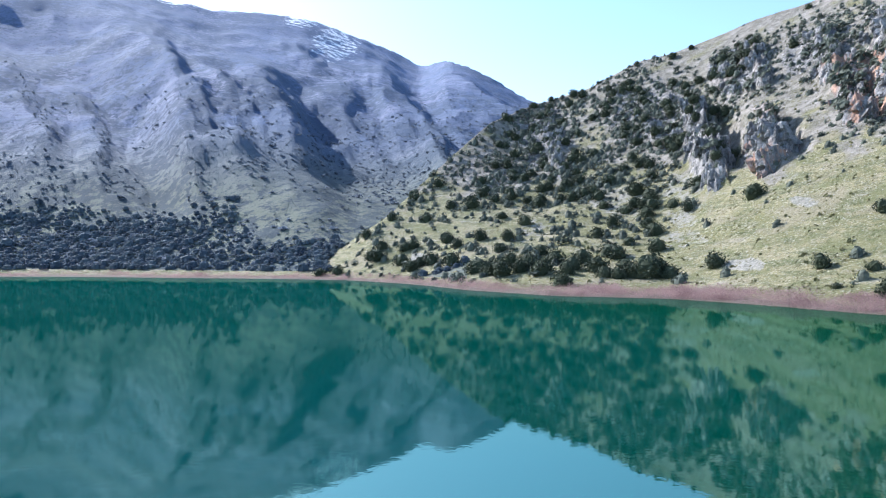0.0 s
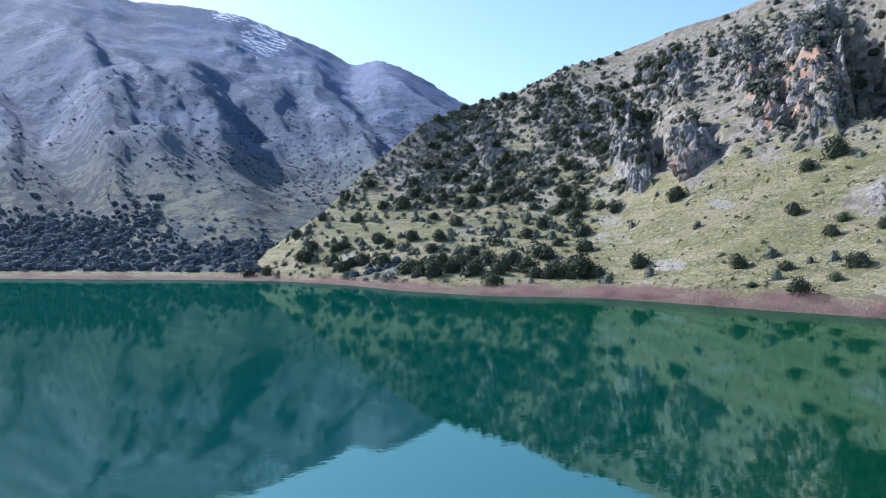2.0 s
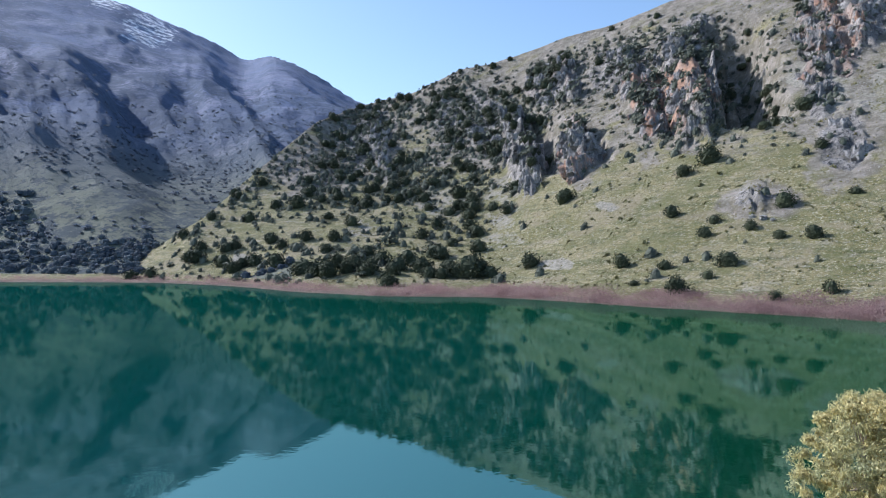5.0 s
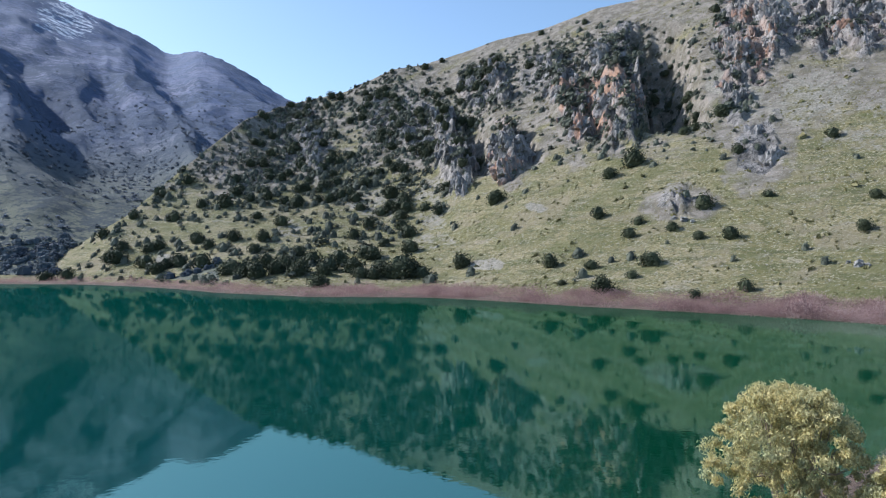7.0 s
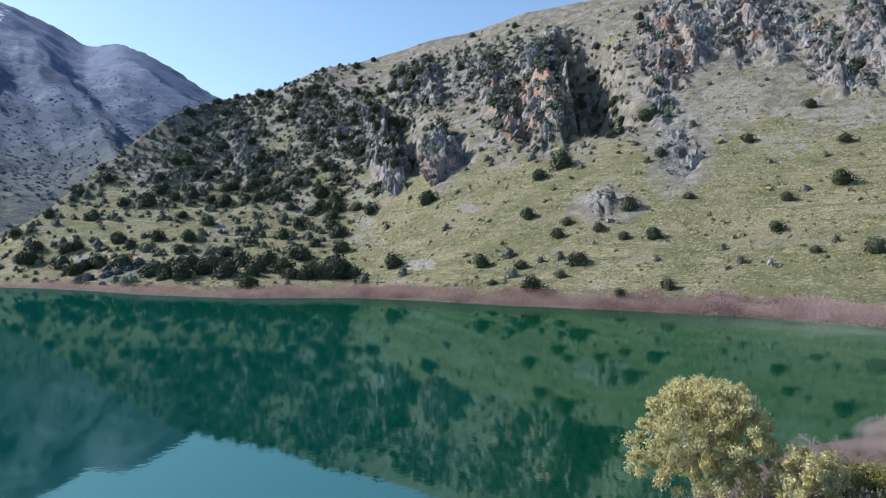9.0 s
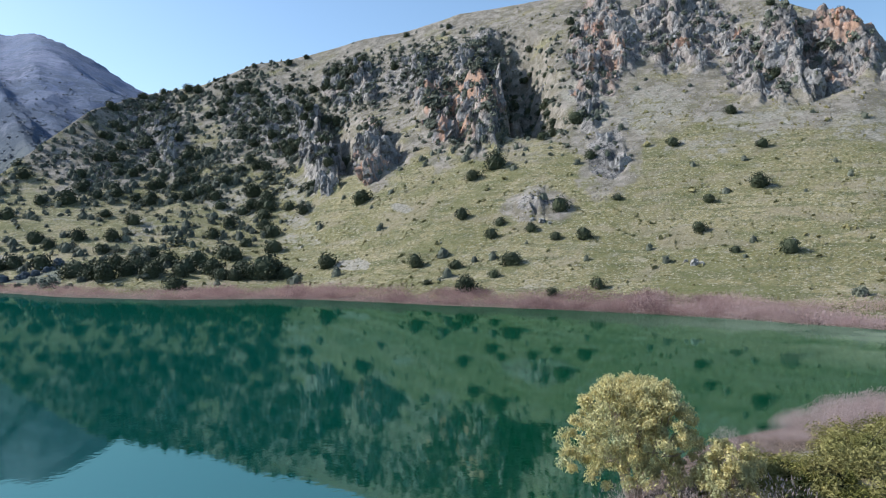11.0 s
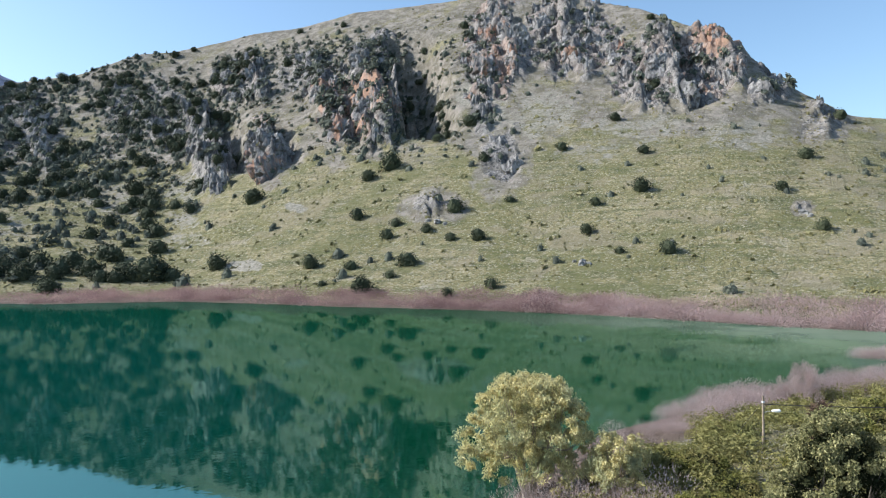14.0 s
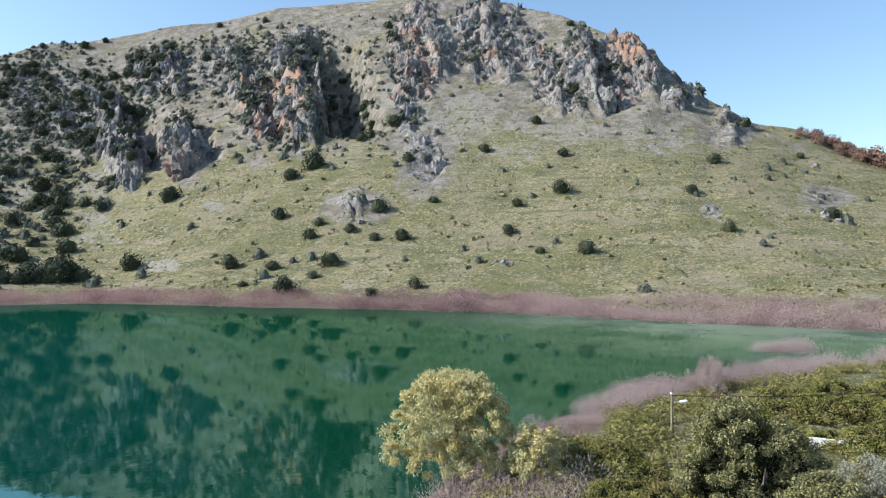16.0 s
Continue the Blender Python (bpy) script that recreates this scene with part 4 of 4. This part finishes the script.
az, r, at, rock = sow(30000, -36, 8, 560, 1500, foot_chance, R1)
w = R1.gamma(3.5, 1.8, len(at)) + 3.0
me = scatter_mesh("foot_wood", kinds_scrub, at, np.stack([w, w * 0.8], 1), R1.uniform(0, 6.28, len(at)), HAZE_FOOT)
tagged(new("foot_wood", me), "dense dark bushes at the foot of the mountain", "scrub", kind="stuff")

az, r, at, rock = sow(52000, -36, 9, 600, 2700, heath_chance, R1)
kinds = [crown(R1, 16, 0.95, 0.62, 0.0, 5, 0.25, 1.0, 0.0, 0.3) for _ in range(6)]
w = R1.gamma(3.0, 1.2, len(at)) + 2.2
me = scatter_mesh("mountain_scrub", kinds, at, np.stack([w, w * 0.8], 1), R1.uniform(0, 6.28, len(at)), HAZE_HEATH)
tagged(new("mountain_scrub", me), "dark scrub and small trees over the mountain slopes", "scrub", kind="stuff")


# ---- shore thickets ----
def thicket(name, n, az0, az1, r_of, height, mat, kinds, label, gap=0.4, grain_size=15):
    az = R1.uniform(az0, az1, n)
    lo, hi = r_of(az)
    r = lo + (hi - lo) * R1.random(n)
    x, y = r * np.sin(np.radians(az)), r * np.cos(np.radians(az))
    keep = R1.random(n) < gap + (1 - gap) * smooth(0.44, 0.56, fbm(x / grain_size, y / grain_size, 2, 91))
    az, r = az[keep], r[keep]
    at = spot(az, r)
    at[:, 2] = np.maximum(at[:, 2] - 0.1, -0.3)
    h = height * R1.uniform(0.6, 1.15, len(at)) * (0.35 + 1.3 * fbm(at[:, 0] / 14, at[:, 1] / 14, 2, 92))
    me = scatter_mesh(name, kinds, at, np.stack([h, h], 1), R1.uniform(0, 6.28, len(at)), mat)
    tagged(new(name, me), label, "thicket", kind="stuff")


def far_band(az):
    rs = along(az, FAR_SHORE)
    wide = np.interp(az, [-32, -5, 12, 20, 55, 66, 84], [50, 45, 44, 38, 32, 46, 50])
    return rs - 2, rs - 2 + wide



def twig_cloud(rng, n, width, height, thick, long):
    """A rounded bare shrub of many short fine twigs."""
    d = rng.normal(0, 1, (n, 3))
    d /= np.linalg.norm(d, axis=1)[:, None]
    d[:, 2] = np.abs(d[:, 2])
    p = d * (rng.random(n) ** 0.36)[:, None] * np.array([width / 2, width / 2, height])
    t = d * np.array([0.7, 0.7, 0.6]) + np.array([0, 0, 0.55]) + rng.normal(0, 0.42, (n, 3))
    t /= np.linalg.norm(t, axis=1)[:, None]
    side = np.cross(t, rng.normal(0, 1, (n, 3)))
    side *= thick / (np.linalg.norm(side, axis=1)[:, None] + 1e-9)
    a = p - t * long * 0.6
    a[:, 2] = np.maximum(a[:, 2], 0)
    return np.stack([a - side, p + t * long * 0.4, a + side], 1).reshape(-1, 3), np.arange(3 * n).reshape(n, 3)


fans = [twig_cloud(R1, 42, 2.1, 0.95, 0.028, 0.15) for _ in range(6)]
thicket("shore_thicket", 3000, -33, 10, far_band, 3.4, REED, fans, "reddish bare tamarisk thicket along the far shore")
thicket("shore_thicket", 3700, 10, 52, far_band, 4.0, REED, fans, "reddish bare tamarisk thicket along the far shore")
thicket("shore_thicket", 3300, 46, 84, far_band, 4.0, PINK_REED, fans, "paler pinkish tamarisk thicket along the far shore")

# ---- the near shore ----
R2 = np.random.default_rng(23)


def near_band(az):
    rn = along(az, NEAR_SHORE)
    return rn - np.interp(az, [34, 50, 84], [6, 12, 22]), rn + 3


fine = [twig_cloud(R2, 520, 2.0, 1.0, 0.010, 0.085) for _ in range(6)]
thicket("bare_thicket", 760, 51.3, 86, near_band, 3.1, PALE_REED, fine, "pale pinkish bare tamarisk thicket at the water's edge", 0.16, 11)
thicket("bare_thicket", 80, 43.5, 57, lambda az: (54 + 0 * az, 68 + 0 * az), 2.6, PALE_REED, fine, "mauve bare brush under the yellow-leaved trees", 0.4)
thicket("reed_islet", 60, 69.0, 72.5, lambda az: (186 + 0 * az, 193 + 0 * az), 3.0, PALE_REED, fine, "pale bare twigs standing in shallow water")


def leafy_tree(name, az, d, top, width, count, per, size, leaf, mat, bark, label, category, group="", base=0.25, long=1.5, droop=0.6, stems=3, inner=0.25, taper=0.0, heart=False, loose=0.45):
    p = spot(az, d)[0]
    h = top - p[2]
    tree = new(name)
    c = dome(R2, count, width - size, h * base, h - size * 0.8, inner, R2.uniform(0, 6), taper)
    v, f = clumps(R2, c, size * R2.uniform(0.6, 1.25, count), per, leaf, long, droop, loose)
    v[:, 2] = np.maximum(v[:, 2], 0.05)
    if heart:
        # inner clumps in shade-coloured leaves, for dark gaps between the outer ones
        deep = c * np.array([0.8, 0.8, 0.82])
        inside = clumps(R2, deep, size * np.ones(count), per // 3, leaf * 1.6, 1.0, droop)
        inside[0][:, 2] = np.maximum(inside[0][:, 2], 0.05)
        part("inner_crown", mesh_from("inner_crown", *inside, SHADE_LEAF), tree, "inside of the crown, coloured near black as shade")
    part("crown", mesh_from("crown", v, f, mat), tree)
    limbs = []
    girth = 0.03 * h**0.8
    for k in range(stems):
        a = 2 * math.pi * (k + R2.uniform(-0.2, 0.2)) / stems
        foot = np.array([math.cos(a), math.sin(a), 0]) * girth * 1.3 - np.array([0, 0, 0.4])
        fork = np.array([math.cos(a) * width * 0.13, math.sin(a) * width * 0.13, h * R2.uniform(0.3, 0.45)])
        limbs.append(tube([foot, foot * 0.5 + fork * 0.5 + R2.normal(0, 0.15, 3), fork], [girth, girth * 0.8, girth * 0.6], 8))
        high = c[c[:, 2] > fork[2] * 1.05]
        near_c = high[np.argsort(np.abs((np.arctan2(high[:, 1], high[:, 0]) - a + math.pi) % (2 * math.pi) - math.pi))[:9]]
        for e in near_c:
            mid = fork * 0.5 + e * 0.5 + np.array([0, 0, -0.04 * h]) + R2.normal(0, 0.2, 3)
            limbs.append(tube([fork, mid, e], [girth * 0.4, girth * 0.22, girth * 0.05], 5))
    part("trunk", mesh_from("trunk", *join(limbs), bark, True), tree)
    tree.location = p
    return tagged(tree, label, category, group)


leafy_tree("gum_tree", 46.2, 70, 12.9, 12.4, 330, 165, 0.88, 0.105, GUM, PALE_BARK, "tall yellow-leaved tree with several pale stems by the water", "tree", "", 0.2, 1.9, 1.5, 6, 0.38, 0.0, False, 0.75)
leafy_tree("gum_tree", 53.0, 66, 8.4, 5.6, 90, 120, 0.6, 0.105, GUM, PALE_BARK, "small yellow-leaved tree beside the taller one", "tree", "", 0.1, 1.6, 1.0, 3)
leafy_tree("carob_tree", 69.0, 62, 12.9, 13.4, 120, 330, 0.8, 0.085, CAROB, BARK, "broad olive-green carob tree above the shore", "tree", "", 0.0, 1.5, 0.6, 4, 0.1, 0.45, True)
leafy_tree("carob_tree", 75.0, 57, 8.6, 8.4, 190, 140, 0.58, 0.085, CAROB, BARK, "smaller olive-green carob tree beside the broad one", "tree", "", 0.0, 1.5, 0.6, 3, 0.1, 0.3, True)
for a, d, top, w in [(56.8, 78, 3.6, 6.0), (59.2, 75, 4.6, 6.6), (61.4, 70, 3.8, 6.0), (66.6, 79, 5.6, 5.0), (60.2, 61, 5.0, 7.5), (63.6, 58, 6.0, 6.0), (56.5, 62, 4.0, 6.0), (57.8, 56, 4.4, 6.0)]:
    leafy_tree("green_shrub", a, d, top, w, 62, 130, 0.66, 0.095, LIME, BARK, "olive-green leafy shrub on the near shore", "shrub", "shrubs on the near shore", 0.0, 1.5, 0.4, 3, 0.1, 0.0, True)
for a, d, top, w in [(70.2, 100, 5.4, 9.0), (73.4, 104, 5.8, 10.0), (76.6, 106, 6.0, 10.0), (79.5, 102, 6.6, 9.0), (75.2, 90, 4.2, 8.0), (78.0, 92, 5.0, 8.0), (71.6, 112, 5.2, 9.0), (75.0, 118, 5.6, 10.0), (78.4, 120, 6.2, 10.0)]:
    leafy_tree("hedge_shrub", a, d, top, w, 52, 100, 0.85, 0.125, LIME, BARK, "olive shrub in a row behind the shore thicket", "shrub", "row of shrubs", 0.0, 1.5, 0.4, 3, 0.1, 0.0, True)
leafy_tree("dry_shrub", 67.4, 80, 9.8, 3.2, 22, 120, 0.7, 0.12, DRY, BARK, "dead brown shrub standing behind the carob", "shrub", "", 0.2, 1.5, 0.4, 2)
leafy_tree("grey_shrub", 77.0, 72, 6.6, 5.5, 36, 130, 0.9, 0.1, GREY_LEAF, BARK, "pale grey-green shrub on the near bank", "shrub", "", 0.0, 1.5, 0.3, 3)
leafy_tree("green_shrub", 61.4, 92, 4.3, 6.0, 60, 130, 0.65, 0.1, BRUSH, BARK, "brownish olive shrub behind the lamp post", "shrub", "shrubs on the near shore", 0.0, 1.5, 0.4, 3)
# low brush that fills the bank
az = R2.uniform(47, 86, 620)
rn = along(az, NEAR_SHORE)
r = 40 + (rn - 10 - 40) * np.sqrt(R2.random(620))
keep = (np.hypot(az - 45.7, (r - 70) / 2) > 3) & ((r < rn - 24) | (az > 58.5))
az, r = az[keep], r[keep]
kinds = [crown(R2, 250, 1.0, 0.8, 0.0, 9, 0.039, 1.3, 0.2, 0.25) for _ in range(5)]
w = R2.uniform(2.4, 4.8, len(az))
tagged(new("bank_brush", scatter_mesh("bank_brush", kinds, spot(az, r), np.stack([w, w * R2.uniform(0.55, 0.95, len(az))], 1), R2.uniform(0, 6.28, len(az)), BRUSH)), "olive-brown low brush over the near bank", "brush", kind="stuff")
# a taller bare tree in the thicket
p = spot(66.0, 124)[0]
bare = new("bare_tree")
tufts = []
for k in range(22):
    v, f = twig_cloud(R2, 420, R2.uniform(1.6, 2.6), R2.uniform(2.2, 3.6), 0.022, 0.55)
    high = 0.2 * k
    tufts.append((v + np.array([R2.uniform(-4.2, 4.2), R2.uniform(-4.2, 4.2), high]) * np.array([1 - 0.1 * high, 1 - 0.1 * high, 1]), f))
v, f = join(tufts)
part("crown", mesh_from("crown", v, f, PALE_REED), bare)
part("trunk", trunk_mesh("trunk", R2, 4.5, 0.12, 4, 0.3, PALE_BARK), bare)
bare.location = p
tagged(bare, "pale leafless tree rising from the shore thicket", "bare tree")


# ---- lamp post, cable and white walls ----
def lamp_post(az, d, top):
    p = spot(az, d)[0]
    h = top - p[2]
    post = new("lamp_post")
    part("pole", mesh_from("pole", *tube([(0, 0, -0.6), (0.02, 0, h * 0.5), (0, 0, h)], [0.15, 0.13, 0.1], 10), POLE_WOOD, True), post)
    out = np.array([math.cos(radians(az)), -math.sin(radians(az)), 0.0])
    a, b = np.array([0, 0, h - 1.85]), out * 0.85 + np.array([0, 0, h - 1.6])
    part("arm", mesh_from("arm", *tube([a, (a + b) / 2 + np.array([0, 0, 0.05]), b], [0.035, 0.035, 0.03], 6), STEEL, True), post)
    head = tube([b, b + out * 0.12 + np.array([0, 0, 0.03]), b + out * 0.75 + np.array([0, 0, 0.1]), b + out * 0.95 + np.array([0, 0, 0.08])], [0.07, 0.14, 0.2, 0.05], 10)
    part("lamp_head", mesh_from("lamp_head", *head, LAMP, True), post, "white street lamp head")
    cup = tube([(0, 0, h - 0.75), (0, 0, h - 0.55)], [0.17, 0.17], 8)
    part("insulator", mesh_from("insulator", *cup, LAMP, True), post)
    post.location = p
    tagged(post, "weathered wooden pole with a white street lamp", "lamp post")
    return p + np.array([0, 0, h - 0.9])


def cable(name, a, b, sag, rad, label):
    t = np.linspace(0, 1, 24)[:, None]
    pts = a * (1 - t) + b * t - np.array([0, 0, 1]) * sag * 4 * t * (1 - t)
    tagged(new(name, mesh_from(name, *tube(pts, [rad] * 24, 5), WIRE, True)), label, "cable")


hook = lamp_post(63.6, 85, 8.85)
far_end = np.array([118 * math.sin(radians(84)), 118 * math.cos(radians(84)), 7.6])
cable("power_cable", hook, far_end, 0.9, 0.05, "black overhead cable strung from the wooden pole")
guy = spot(61.1, 86)[0]
cable("guy_wire", hook + np.array([0, 0, 0.3]), guy, 0.0, 0.025, "taut guy wire from pole to ground")


def block(name, az, d, size, turn, z0, mat, label, category):
    bm = bmesh.new()
    bmesh.ops.create_cube(bm, size=1.0)
    bmesh.ops.scale(bm, vec=size, verts=bm.verts)
    bmesh.ops.bevel(bm, geom=bm.edges[:], offset=0.06, segments=2, affect="EDGES")
    me = bpy.data.meshes.new(name)
    bm.to_mesh(me)
    bm.free()
    me.materials.append(mat)
    ob = new(name, me)
    p = spot(az, d)[0]
    ob.matrix_world = pose(p[0], p[1], p[2] + z0 + size[2] / 2 - 0.1, 0, 0, turn)
    return tagged(ob, label, category)


block("garden_wall", 74.3, 88, (3.4, 0.4, 1.3), -76, 0, PLASTER, "low whitewashed wall among the shrubs", "wall")
# ---- russet wood on the ridge ----
az = 71.6 + 9 * R2.random(150) ** 0.8
r = along(az, HILL_CREST) + R2.uniform(-24, 5, 150)
at = spot(az, r)
kinds = [crown(R2, 260, 1.0, 0.85, 0.0, 10, 0.055, 1.0, 0.0, 0.45) for _ in range(6)]
w = (R2.gamma(4, 1.2, len(at)) + 5.0) * np.interp(az, [71.5, 77], [0.6, 1.25])
tagged(new("ridge_wood", scatter_mesh("ridge_wood", kinds, at, np.stack([w * 1.2, w * 1.15], 1), R2.uniform(0, 6.28, len(at)), RUSSET)), "russet and bare autumn trees along the ridge", "wood", kind="stuff")


# ---- loose limestone blocks ----
STONES = [crag_kind(R2, 3) for _ in range(5)]
for me in STONES:
    me.materials.append(LIMESTONE)
# bearing, distance, width
BOULDERS = [(50.0, 352, 6.5), (50.6, 350, 3.5), (49.4, 356, 3.0), (66.0, 415, 6.0), (66.4, 410, 4.5), (65.6, 420, 3.5), (73.5, 440, 8.0), (72.6, 445, 5.0), (74.5, 435, 6.5), (72.9, 560, 7.0), (56.9, 372, 3.0), (38.4, 432, 6.0), (37.6, 436, 5.0), (39.0, 428, 4.0)]
for a, d, w in BOULDERS:
    p = spot(a, d)[0]
    b = new("boulder", STONES[R2.integers(0, 5)])
    b.matrix_world = Matrix.Translation((p[0], p[1], p[2] + 0.1 * w)) @ pose(0, 0, 0, 0, 0, R2.uniform(0, 360)) @ Matrix.Diagonal((w, w * 0.8, w * 0.6, 1))
    tagged(b, "pale grey limestone block on the grassy slope", "boulder", "blocks on the slope")

# ---- oaks in the shaded ravine ----
R3 = np.random.default_rng(41)
a, d = R3.uniform(34.6, 39.4, 400), R3.uniform(560, 880, 400)
deep = gullies(a, (hill(a, d)[0] - EYE_Z) / d) > 14
plant_oaks(np.stack([a, d, R3.uniform(6.5, 13.0, 400)], 1)[deep][:46], "dark evergreen oak in a shaded rocky ravine", "oaks in the ravine")
